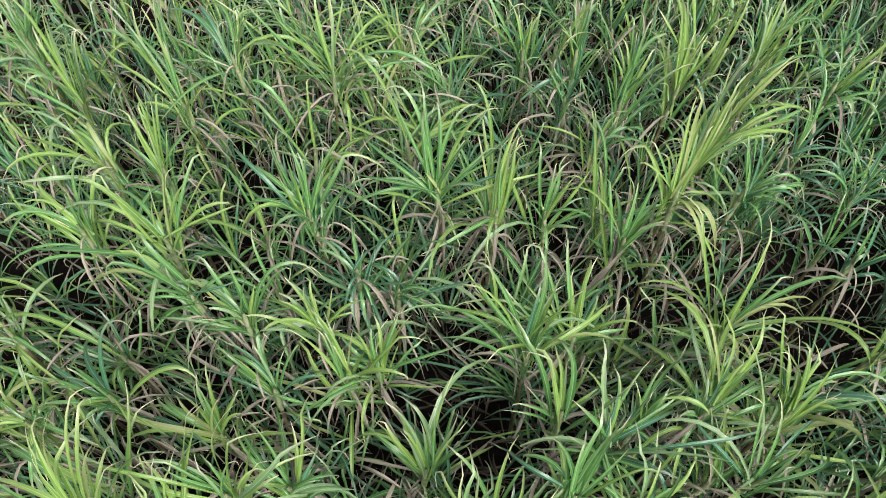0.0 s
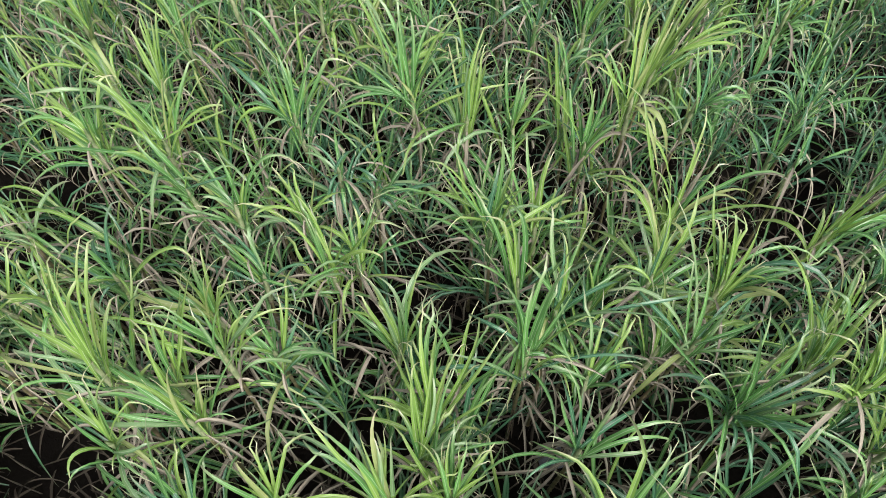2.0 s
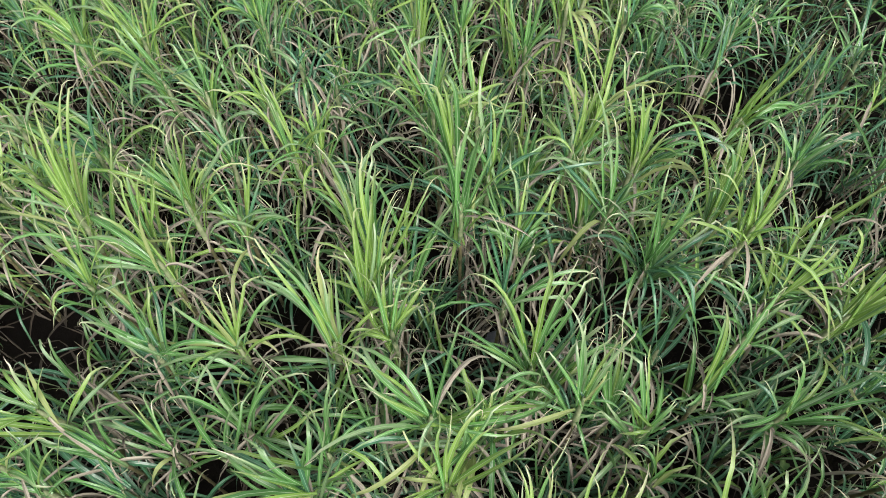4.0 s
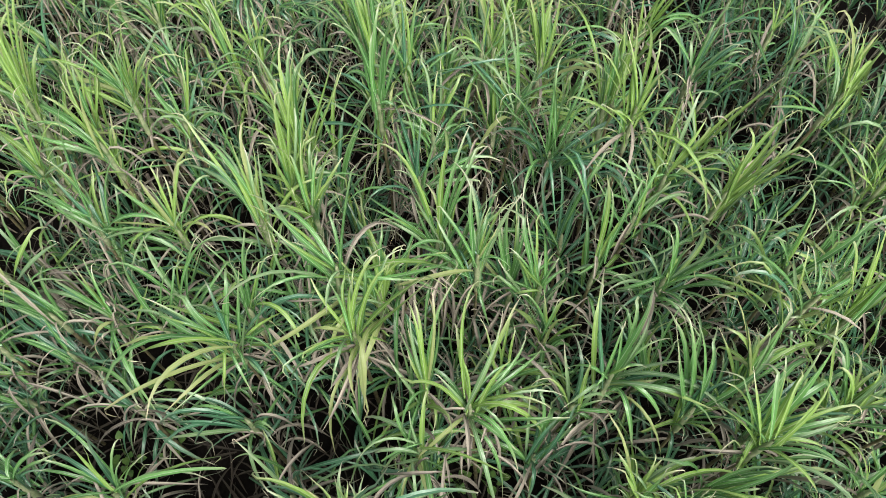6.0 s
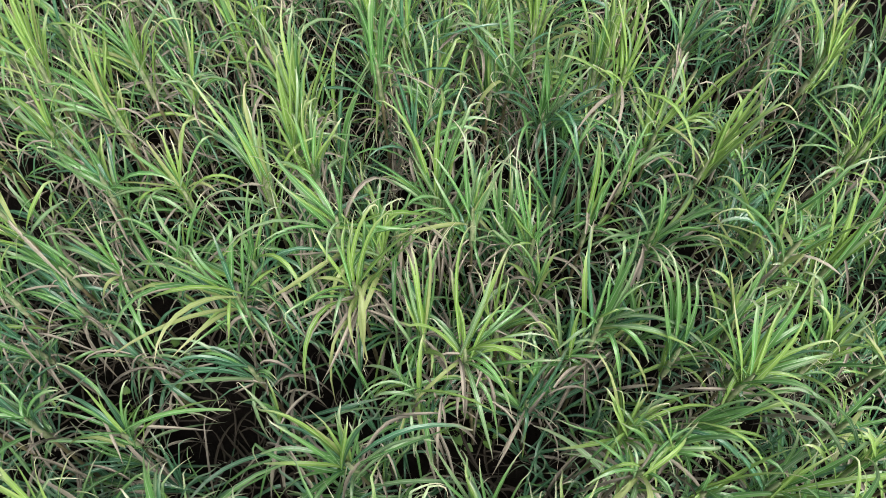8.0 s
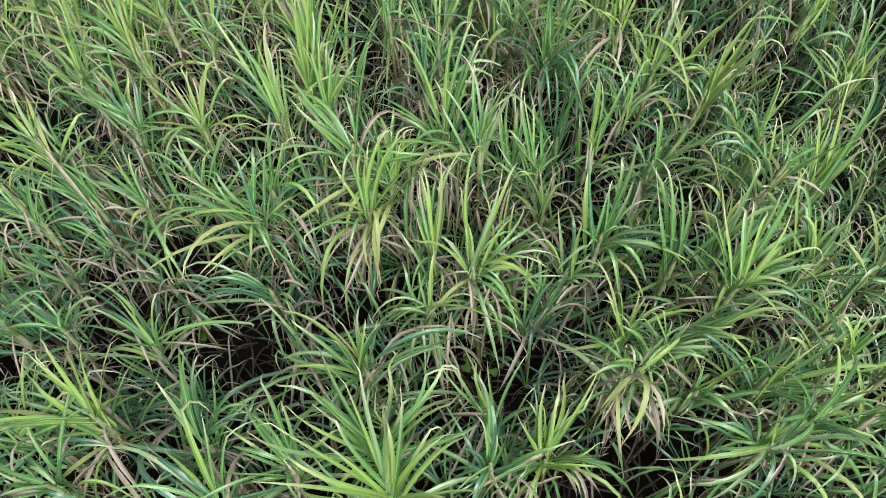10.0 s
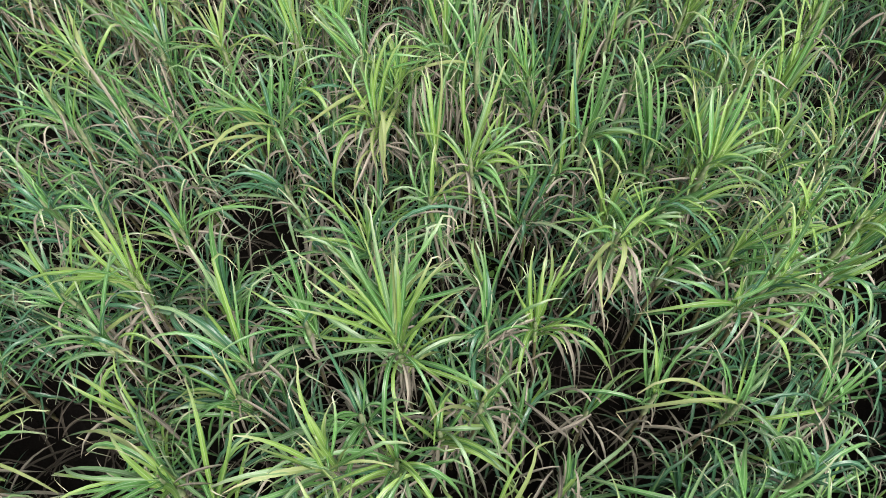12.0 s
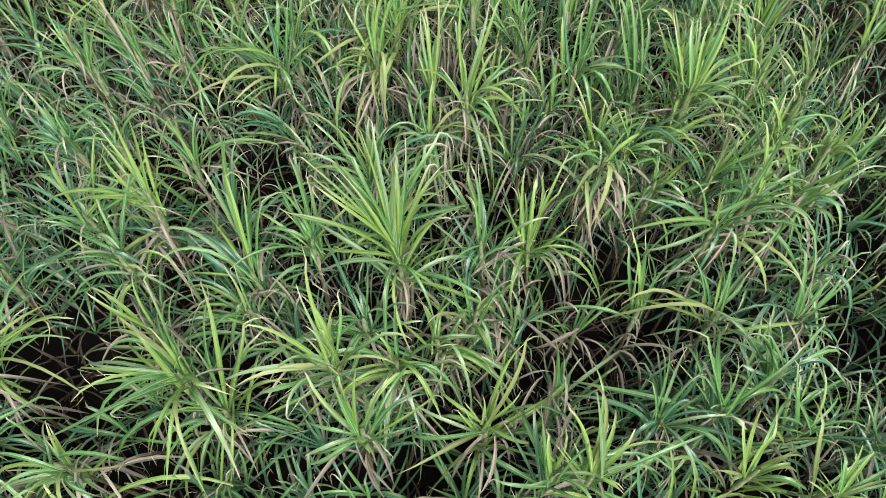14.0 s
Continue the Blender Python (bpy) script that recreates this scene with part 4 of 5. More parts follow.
cane(0.37, -3.15, 2.14, "g", [(-59, 0.61, 0.62, "u"), (-46, 0.53, 0.69, "u"), (-39, 0.43, 0.56, "u"), (63, 0.59, 0.76, "u"), (68, 0.52, 0.58, "u"), (70, 0.67, 0.06, "a"), (58, 0.46, 0.59, "u"), (-52, 0.48, 0.51, "u"), (-65, 0.54, 0.44, "u"), (28, 0.33, 0.53, "u"), (83, 0.66, 0.06, "a"), (-75, 0.84, 0.08, "a"), (-3, 0.3, 0.47, "u"), (38, 0.28, 0.4, "u"), (-141, 0.41, -0.29, "h")])
cane(0.44, -3.47, 2.22, "y", [(-64, 0.62, 0.95, "u"), (-64, 0.5, 0.95, "u"), (-56, 0.38, 0.87, "u"), (-20, 0.43, 0.95, "u"), (-8, 0.5, 0.95, "u"), (5, 0.38, 0.95, "u"), (20, 0.44, 0.95, "u"), (75, 0.43, 0.94, "u"), (77, 0.38, 0.8, "u"), (63, 0.3, 0.87, "u"), (-85, 0.73, 0.64, "u"), (-57, 0.7, 0.04, "a"), (92, 0.53, 0.04, "a"), (-98, 0.7, 0.04, "a"), (-47, 0.33, 0.91, "u"), (15, 0.19, 0.84, "u"), (-166, 0.61, -0.33, "h"), (-178, 0.61, -0.34, "h"), (128, 0.65, 0.04, "a"), (153, 0.48, -0.29, "h"), (45, 0.28, 0.49, "u"), (57, 0.61, 0.05, "a"), (87, 0.22, 0.17, "u")])
cane(1.11, -3.23, 1.87, "b", [(-7, 0.6, 0.04, "a"), (-9, 0.19, 0.34, "u"), (27, 0.14, 0.25, "u"), (-119, 0.32, 0, "a"), (84, 0.37, 0.01, "a"), (-27, 0.5, 0.03, "a"), (-58, 0.22, -0.01, "a"), (-151, 0.32, -0.22, "h")])
cane(1.51, -3.22, 1.73, "y", [(-3, 0.3, 0.66, "u"), (7, 0.24, 0.51, "u"), (27, 0.29, 0.61, "u"), (-44, 0.22, 0.34, "u"), (-15, 0.23, 0.47, "u"), (59, 0.29, 0.44, "u"), (128, 0.73, -0.37, "h"), (103, 0.7, -0.32, "h"), (-131, 0.43, -0.25, "h"), (-154, 0.49, -0.27, "h"), (89, 0.29, 0.24, "u"), (102, 0.45, 0.01, "a"), (53, 0.2, 0.34, "u"), (37, 0.26, 0.45, "u"), (43, 0.46, 0.8, "u"), (-111, 0.58, 0.03, "a"), (118, 0.3, -0.18, "h")])
cane(2.15, -2.84, 2.30, "y", [(-121, 0.31, -0.23, "H"), (-128, 0.4, -0.3, "H"), (-160, 0.45, -0.33, "H"), (-171, 0.53, -0.39, "H"), (145, 0.32, -0.22, "h"), (175, 0.45, -0.33, "d"), (-18, 0.29, -0, "a"), (-69, 0.5, 0.03, "a"), (172, 0.52, -0.38, "d"), (-48, 0.44, 0.02, "a"), (-99, 0.41, 0.01, "a"), (-152, 0.39, -0.29, "h"), (57, 0.4, 0.01, "a")], dry=14)
cane(2.99, -3.37, 2.01, "g", [(-42, 0.26, 0.34, "u"), (-2, 0.2, 0.38, "u"), (43, 0.22, 0.4, "u"), (-48, 0.33, 0, "a"), (102, 0.49, 0.02, "a"), (92, 0.6, 0.03, "a"), (-87, 0.4, 0.01, "a"), (63, 0.52, 0.01, "a"), (33, 0.17, 0.29, "u"), (-90, 0.81, 0.07, "a"), (-108, 0.68, 0.05, "a"), (-119, 0.58, -0.42, "h"), (-142, 0.49, -0.36, "h"), (13, 0.11, 0.23, "u"), (-70, 0.74, 0.06, "a"), (160, 0.3, -0.21, "h"), (143, 0.58, -0.38, "h"), (122, 0.9, -0.51, "h"), (114, 0.95, -0.51, "h"), (101, 1.05, -0.5, "h")])
cane(2.57, -2.98, 2.09, "g", [(-126, 0.17, -0.12, "h"), (137, 0.3, 0.01, "a"), (104, 0.38, -0.2, "h"), (62, 0.17, -0.02, "a"), (-55, 0.2, -0.01, "a"), (-4, 0.14, 0.29, "u")])
cane(2.99, -3.00, 2.24, "g", [(90, 0.77, 0.07, "a"), (98, 0.85, -0.41, "h"), (109, 0.42, 0.22, "u"), (29, 0.16, 0.4, "u"), (67, 0.23, 0.4, "u"), (-36, 0.23, -0.01, "a"), (-38, 0.46, 0.03, "a")])
cane(3.20, -3.30, 2.31, "g", [(-53, 0.34, 0.34, "u"), (-36, 0.3, 0.4, "u"), (-5, 0.27, 0.47, "u"), (38, 0.26, 0.4, "u"), (-70, 0.26, 0.01, "a"), (-97, 0.34, 0.02, "a"), (72, 0.48, 0.01, "a"), (93, 0.47, 0.03, "a"), (82, 0.17, 0.22, "u"), (89, 0.28, 0.33, "u"), (122, 0.3, -0.18, "h"), (139, 0.44, 0.04, "a")])
cane(3.88, -1.59, 2.27, "y", [(-32, 0.28, 0.63, "u"), (18, 0.17, 0.51, "u"), (20, 0.35, 0.95, "u"), (66, 0.2, 0.45, "u"), (65, 0.28, 0.76, "u"), (90, 0.38, 0.57, "u"), (-25, 0.51, 0.02, "a"), (-6, 0.39, 0, "a")])
cane(3.98, -2.36, 2.51, "y", [(-67, 0.29, 0.28, "u"), (-20, 0.14, 0.4, "u"), (-50, 0.24, 0.4, "u"), (172, 0.21, -0.01, "a"), (-97, 0.27, -0.01, "a")])
cane(-1.12, -4.19, 2.24, "y", [(-80, 0.65, 0.06, "a"), (-76, 0.62, 0.05, "a"), (-66, 0.55, 0.04, "a"), (-64, 0.13, 0.52, "u"), (-29, 0.1, 0.57, "u"), (40, 0.09, 0.53, "u"), (70, 0.36, 0.75, "u"), (-122, 0.5, 0.03, "a"), (-112, 0.72, -0.4, "h"), (-150, 0.51, -0.27, "h"), (171, 0.7, -0.39, "h"), (-113, 0.89, 0.1, "a"), (154, 0.75, -0.42, "h"), (73, 0.1, 0.42, "u"), (-104, 0.69, 0.07, "a"), (4, 0.32, 0.81, "u"), (-94, 0.69, 0.06, "a")])
cane(-1.01, -4.24, 1.56, "y", [(10, 0.56, 0.95, "u"), (-14, 0.3, 0.59, "u"), (48, 0.49, 0.77, "u"), (55, 0.48, 0.68, "u"), (65, 0.5, 0.59, "u"), (-103, 0.99, -0.53, "h"), (-117, 0.73, -0.43, "h"), (-133, 0.71, -0.45, "h"), (-151, 0.55, -0.36, "h"), (162, 0.26, -0.17, "h"), (-166, 0.44, -0.3, "h"), (-80, 0.49, 0.34, "u")])
cane(-1.99, -4.63, 2.00, "g", [(-71, 0.41, 0.01, "a"), (13, 0.17, 0.32, "u"), (17, 0.08, 0.15, "u"), (-106, 0.36, 0.02, "a"), (-106, 0.2, -0.11, "h"), (103, 0.52, 0.03, "a"), (134, 0.31, -0.24, "h")])
cane(-2.68, -3.81, 2.00, "y", [(64, 0.72, 0.06, "a"), (85, 0.76, 0.06, "a"), (43, 0.69, 0.06, "a"), (54, 0.65, 0.05, "a"), (34, 0.89, 0.08, "a")])
cane(-0.09, -4.21, 2.18, "y", [(-79, 0.4, 0.57, "u"), (-84, 0.31, 0.45, "u"), (-81, 0.28, 0, "a"), (-100, 0.71, 0.05, "A"), (-104, 0.45, 0.02, "a"), (-38, 0.08, 0.38, "u"), (97, 0.44, 0.02, "a"), (94, 0.24, 0.4, "u"), (-49, 0.16, 0.22, "u"), (-67, 0.34, 0, "a"), (30, 0.2, 0.38, "u"), (-8, 0.35, 0.82, "u"), (-22, 0.31, 0.64, "u"), (-114, 0.31, 0, "a")])
cane(0.35, -4.23, 2.07, "g", [(117, 0.45, -0.28, "h"), (102, 0.27, -0.16, "h"), (170, 0.41, -0.27, "h"), (-162, 0.56, -0.37, "h"), (-131, 0.62, -0.39, "h"), (-104, 0.61, 0.04, "a"), (-107, 0.55, -0.33, "h"), (-113, 0.84, 0.07, "a")], dry=10)
cane(0.66, -3.98, 1.78, "y", [(108, 0.44, -0.25, "h"), (96, 0.38, 0.01, "a"), (48, 0.39, 0.01, "a"), (119, 0.71, -0.4, "h"), (123, 0.63, -0.36, "h"), (-68, 0.31, 0.26, "u"), (19, 0.4, 0, "a")])
cane(0.93, -4.68, 1.71, "y", [(43, 0.5, 0.77, "U"), (41, 0.42, 0.63, "u"), (-44, 0.16, 0.17, "u"), (-89, 0.53, 0.03, "a"), (-71, 0.34, 0.01, "a"), (64, 0.28, 0.27, "u"), (66, 0.6, 0.03, "a"), (5, 0.16, 0.24, "u"), (46, 0.24, 0.29, "u"), (80, 0.31, -0, "a"), (-62, 0.6, 0.04, "a"), (-113, 0.72, 0.05, "A"), (-131, 0.69, 0.05, "A"), (102, 0.81, -0.43, "h"), (122, 0.43, 0.02, "a"), (-54, 0.19, 0.2, "u"), (29, 0.19, 0.32, "u")])
cane(1.30, -5.13, 2.00, "g", [(-14, 0.37, 0.71, "u"), (-8, 0.18, 0.34, "u"), (-19, 0.47, 0.03, "a"), (103, 0.3, 0, "a"), (56, 0.22, 0.32, "u"), (-82, 0.37, 0.01, "a"), (120, 0.31, -0.19, "h")])
cane(1.58, -4.41, 1.35, "g", [(42, 0.25, 0.35, "u"), (16, 0.16, 0.24, "u"), (-1, 0.32, 0.52, "u"), (94, 0.23, -0.01, "a")])
cane(1.56, -5.16, 2.00, "y", [(-12, 0.37, 0.71, "u"), (5, 0.33, 0.67, "u"), (25, 0.25, 0.49, "u"), (36, 0.22, 0.4, "u"), (78, 0.78, 0.07, "a"), (-29, 0.36, 0.58, "u"), (-47, 0.22, 0.26, "u"), (129, 0.24, -0.15, "h"), (84, 0.62, 0.05, "a")])
cane(2.15, -4.83, 1.90, "b", [(-66, 0.32, 0.36, "u"), (-42, 0.2, 0.37, "u"), (-7, 0.33, 0.77, "u"), (12, 0.26, 0.63, "u"), (68, 0.5, 0.02, "a"), (-69, 0.36, 0.02, "a"), (97, 0.47, 0.01, "a"), (46, 0.25, 0.51, "u"), (-128, 0.25, -0.19, "h"), (-68, 0.69, 0.05, "a"), (65, 0.16, 0.21, "u"), (135, 0.67, -0.41, "h"), (155, 0.57, -0.37, "h"), (-20, 0.2, -0.01, "a")])
cane(2.80, -4.09, 1.90, "g", [(-87, 0.92, 0.07, "A"), (-80, 0.74, 0.05, "A"), (-41, 0.35, 0.5, "u"), (5, 0.26, 0.54, "u"), (57, 0.21, 0.34, "u")])
cane(2.28, -3.90, 1.72, "g", [(-17, 0.34, 0.6, "u"), (-2, 0.29, 0.55, "u"), (10, 0.24, 0.46, "u"), (-94, 0.12, -0.08, "h")])
cane(2.59, -4.81, 1.93, "b", [(-34, 0.4, 0.62, "u"), (-19, 0.34, 0.62, "u"), (-2, 0.24, 0.48, "u"), (-61, 0.48, 0.45, "u"), (31, 0.25, 0.5, "u"), (146, 0.2, -0.01, "a"), (65, 0.38, 0.58, "u"), (82, 0.47, 0.02, "a"), (-41, 0.26, 0.35, "u"), (-77, 0.15, -0.02, "a")])
cane(3.17, -5.02, 1.84, "g", [(-35, 0.4, 0.35, "u"), (-19, 0.36, 0.38, "u"), (9, 0.3, 0.33, "u"), (55, 0.44, -0, "a"), (77, 0.47, 0.01, "a"), (-47, 0.29, -0, "a"), (-67, 0.24, -0.2, "h"), (96, 0.28, 0, "a"), (108, 0.41, 0.02, "a")])
cane(2.65, -5.27, 2.00, "y", [(96, 0.36, -0.18, "h"), (68, 0.25, -0.01, "a"), (-33, 0.29, 0.43, "u"), (121, 0.21, -0.01, "A"), (-88, 0.31, 0, "a")])
cane(3.11, -5.47, 2.00, "y", [(71, 0.42, 0.01, "a"), (85, 0.35, 0.01, "a"), (24, 0.18, 0.36, "u"), (-6, 0.18, 0.34, "u"), (-58, 0.24, 0.22, "u")])
cane(3.66, -4.06, 1.51, "b", [(-46, 0.37, 0.4, "u"), (130, 0.25, -0.13, "h"), (161, 0.56, -0.32, "h"), (47, 0.23, 0.37, "u"), (59, 0.37, 0.55, "u"), (-162, 0.23, -0.14, "h")])
cane(-1.61, 2.56, 2.07, "g", [(-56, 0.32, 0.54, "u"), (-59, 0.73, 0.04, "a"), (-79, 1.06, -0.45, "h"), (-109, 0.62, -0.33, "h"), (-83, 0.53, -0.24, "h"), (59, 0.2, 0.29, "u"), (87, 0.38, 0.29, "u")])
cane(-1.07, 1.87, 1.78, "g", [(-55, 0.33, 0.44, "u"), (-58, 0.51, 0.02, "a"), (84, 0.31, -0, "a"), (-25, 0.2, 0.37, "u"), (131, 0.39, 0, "a"), (53, 0.25, 0.36, "u")])
cane(-2.67, 1.77, 2.01, "y", [(88, 0.25, 0.43, "u"), (107, 0.32, 0.29, "u"), (122, 0.4, 0.17, "u"), (130, 0.57, 0.03, "a"), (127, 0.79, 0.06, "a"), (46, 0.08, 0.47, "u"), (118, 0.57, 0.04, "a"), (163, 0.36, -0.22, "h"), (-52, 0.35, -0, "a"), (-29, 0.45, 0.01, "a"), (20, 0.19, -0.11, "h"), (-92, 0.24, -0.01, "a")])
cane(0.64, 2.15, 1.92, "g", [(-50, 0.34, 0.48, "u"), (-60, 0.24, 0.27, "u"), (-13, 0.3, 0.66, "u"), (30, 0.19, 0.38, "u"), (45, 0.28, 0.53, "u"), (64, 0.31, 0.45, "u"), (-78, 0.49, 0.02, "a"), (-82, 0.58, 0.03, "a")])
cane(1.72, 1.16, 2.41, "g", [(-3, 0.21, -0.01, "a"), (27, 0.22, -0.01, "a"), (35, 0.15, 0.44, "u"), (-63, 0.29, 0, "a"), (66, 0.52, 0.03, "a"), (-77, 0.15, -0.12, "h")])
cane(2.34, 1.15, 2.32, "g", [(94, 0.64, 0.05, "a"), (99, 0.45, 0.02, "a"), (107, 0.23, -0.01, "a"), (-32, 0.31, 0.66, "u"), (100, 0.64, -0.32, "h"), (-63, 0.3, 0.31, "u")])
cane(3.39, 2.27, 2.01, "b", [(9, 0.17, 0.43, "u"), (-69, 0.17, -0.02, "a"), (102, 0.48, 0.02, "a"), (66, 0.15, -0.03, "a")])
cane(2.78, 0.64, 2.57, "y", [(18, 0.1, 0.28, "u"), (-5, 0.14, 0.39, "u"), (22, 0.42, -0.2, "h"), (-43, 0.19, -0.01, "a")])
cane(-2.12, 1.86, 2.06, "g", [(-80, 0.25, 0.36, "u"), (-55, 0.15, 0.37, "u"), (-75, 0.42, 0.01, "a"), (128, 0.48, 0.01, "a"), (-128, 0.26, -0.14, "h")])
cane(-1.24, 1.03, 2.39, "y", [(-73, 0.22, 0.44, "u"), (33, 0.16, 0.69, "u"), (51, 0.2, 0.59, "u"), (-24, 0.1, 0.39, "u"), (75, 0.23, 0.34, "u"), (79, 0.4, 0.58, "u"), (-70, 0.61, 0.03, "a"), (-70, 0.79, 0.05, "a")])
cane(-0.55, 1.87, 1.79, "y", [(-39, 0.28, 0.73, "u"), (-22, 0.21, 0.58, "u"), (-5, 0.17, 0.47, "u"), (-39, 0.56, 0.01, "a"), (-61, 0.37, 0.67, "u"), (34, 0.18, 0.42, "u"), (77, 0.39, 0.45, "u"), (-134, 0.14, -0.02, "a")])
cane(0.11, 0.47, 2.03, "y", [(-1, 0.35, 0.94, "u"), (14, 0.34, 0.89, "u"), (30, 0.34, 0.8, "u"), (43, 0.35, 0.71, "u"), (-15, 0.27, 0.62, "u"), (64, 0.5, 0.78, "u"), (-60, 0.42, 0.01, "a"), (21, 0.58, 0.02, "a")])
cane(0.79, 0.77, 2.35, "g", [(-32, 0.22, 0.57, "u"), (30, 0.23, 0.7, "u"), (48, 0.26, 0.66, "u"), (83, 0.33, 0.37, "u"), (-40, 0.39, 0, "a"), (-62, 0.2, -0.02, "a"), (96, 0.27, -0.15, "h")])
cane(1.40, 1.25, 1.93, "g", [(-35, 0.2, 0.47, "u"), (-12, 0.15, 0.42, "u"), (24, 0.2, 0.61, "u"), (47, 0.16, 0.38, "u"), (70, 0.22, 0.35, "u"), (54, 0.45, 0.01, "a"), (-69, 0.23, 0.27, "u")])
cane(1.23, 0.66, 1.97, "g", [(-9, 0.26, 0.59, "u"), (17, 0.23, 0.52, "u"), (61, 0.32, 0.49, "u"), (59, 0.17, 0.25, "u"), (-48, 0.41, 0, "a"), (-53, 0.56, 0.02, "a"), (69, 0.39, -0.17, "h")])
cane(1.84, 1.27, 2.32, "y", [(-18, 0.19, 0.52, "u"), (-12, 0.21, 0.61, "u"), (29, 0.16, 0.42, "u"), (-2, 0.73, 0.02, "a"), (-34, 0.43, 0, "a"), (43, 0.38, -0.12, "h")])
cane(2.24, 1.09, 2.33, "y", [(-37, 0.26, 0.52, "u"), (-31, 0.19, 0.38, "u"), (14, 0.12, 0.28, "u"), (29, 0.2, 0.52, "u"), (75, 0.19, 0.26, "u")])
cane(1.83, 0.85, 1.86, "g", [(-25, 0.29, 0.52, "u"), (-10, 0.3, 0.61, "u"), (12, 0.21, 0.42, "u"), (55, 0.2, 0.3, "u"), (-26, 0.38, -0, "a")])
cane(2.61, 0.44, 2.45, "y", [(-33, 0.18, 0.38, "u"), (-2, 0.13, 0.33, "u"), (-5, 0.18, 0.52, "u"), (39, 0.2, 0.53, "u"), (77, 0.21, -0.02, "a"), (-7, 0.37, -0, "a"), (45, 0.33, -0.1, "h")])
cane(2.76, 0.18, 2.58, "y", [(-34, 0.31, 0.61, "u"), (-15, 0.18, 0.4, "u"), (-6, 0.24, 0.61, "u"), (25, 0.22, 0.55, "u"), (64, 0.21, 0.36, "u"), (98, 0.41, 0.01, "a"), (-64, 0.2, -0.02, "a")])
cane(3.67, 1.06, 2.03, "b", [(-58, 0.35, 0.39, "u"), (-41, 0.19, 0.28, "u"), (37, 0.12, 0.24, "u"), (47, 0.23, 0.49, "u"), (92, 0.28, 0.26, "u"), (69, 0.73, -0.23, "h"), (83, 0.62, 0.02, "a"), (104, 0.59, -0.26, "h")])
cane(3.04, -0.13, 2.20, "y", [(-68, 0.32, 0.29, "u"), (-49, 0.22, 0.31, "u"), (28, 0.11, 0.27, "u"), (57, 0.23, 0.49, "u"), (76, 0.72, -0.27, "h"), (112, 0.28, -0, "a"), (-105, 0.17, -0.02, "a")])
cane(3.46, -0.37, 2.12, "y", [(24, 0.19, 0.49, "u"), (69, 0.26, 0.44, "u"), (68, 0.34, 0.65, "u"), (85, 0.27, 0.32, "u"), (-24, 0.25, -0.01, "a"), (24, 0.54, 0.01, "A"), (71, 0.39, 0.72, "u")])
cane(4.52, 0.95, 2.25, "g", [(-4, 0.8, 0.03, "a"), (159, 0.32, -0.18, "h"), (-143, 0.37, -0.21, "h"), (-30, 0.22, 0.47, "u"), (6, 0.16, 0.48, "u"), (48, 0.86, 0.03, "a"), (-8, 0.48, 0.01, "a")], dry=12)
cane(3.06, -1.93, 2.29, "g", [(20, 0.22, 0.55, "u"), (-4, 0.19, 0.43, "u"), (-38, 0.42, 0.7, "u"), (-36, 0.36, 0.61, "u"), (75, 0.38, 0.01, "a"), (73, 0.52, 0.03, "a"), (-12, 0.27, 0, "a")])
cane(3.54, -1.53, 2.58, "g", [(-63, 0.51, 0.04, "a"), (-61, 0.21, -0.01, "a"), (62, 0.28, -0.01, "a"), (95, 0.18, -0.01, "a"), (29, 0.34, 0, "a"), (-50, 0.26, 0.38, "u")])
cane(2.92, -2.40, 2.52, "y", [(-42, 0.38, 0.43, "u"), (-27, 0.35, 0.52, "u"), (-8, 0.28, 0.47, "u"), (18, 0.25, 0.44, "u"), (55, 0.43, 0.01, "a"), (82, 0.44, 0.02, "a"), (-43, 0.38, 0.01, "a"), (-53, 0.4, 0.36, "u"), (105, 0.32, 0.01, "a"), (38, 0.29, 0.58, "u")])
cane(0.18, -0.06, 2.06, "y", [(-33, 0.24, 0.48, "u"), (-14, 0.19, 0.43, "u"), (11, 0.23, 0.56, "u"), (50, 0.24, 0.43, "u"), (74, 0.27, 0.3, "u"), (-82, 0.32, -0.01, "a")])
cane(0.80, -0.69, 2.02, "g", [(-30, 0.6, 0.02, "a"), (-46, 0.14, 0.29, "u"), (49, 0.14, 0.33, "u"), (63, 0.08, 0.1, "u"), (-33, 0.49, 0.01, "a"), (-93, 0.26, -0.01, "a"), (66, 0.4, 0.01, "a")])
cane(1.23, -0.52, 1.73, "g", [(-31, 0.68, 0.03, "a"), (-45, 0.17, 0.29, "u"), (6, 0.13, 0.33, "u"), (41, 0.22, 0.52, "u"), (61, 0.3, 0.58, "u"), (67, 0.37, 0.69, "u"), (78, 0.41, 0.57, "u")])
cane(1.86, -0.95, 2.00, "g", [(-58, 0.3, 0.36, "u"), (-58, 0.22, 0.26, "u"), (-13, 0.27, 0.61, "u"), (-28, 0.32, 0.66, "u"), (49, 0.16, 0.29, "u"), (61, 0.31, -0.01, "a"), (-70, 0.28, -0.01, "a")])
cane(2.77, -0.37, 2.03, "g", [(-40, 0.29, 0.43, "u"), (-22, 0.11, 0.19, "u"), (44, 0.11, 0.19, "u"), (44, 0.21, 0.39, "u"), (73, 0.47, 0.01, "a"), (-20, 0.45, 0, "a")])
cane(3.46, -1.27, 2.53, "g", [(-48, 0.2, 0.38, "u"), (1, 0.14, 0.57, "u"), (59, 0.28, -0.01, "a"), (-69, 0.25, -0.01, "a"), (-74, 0.13, -0.1, "h"), (-37, 0.11, 0.23, "u"), (97, 0.3, -0, "a")])
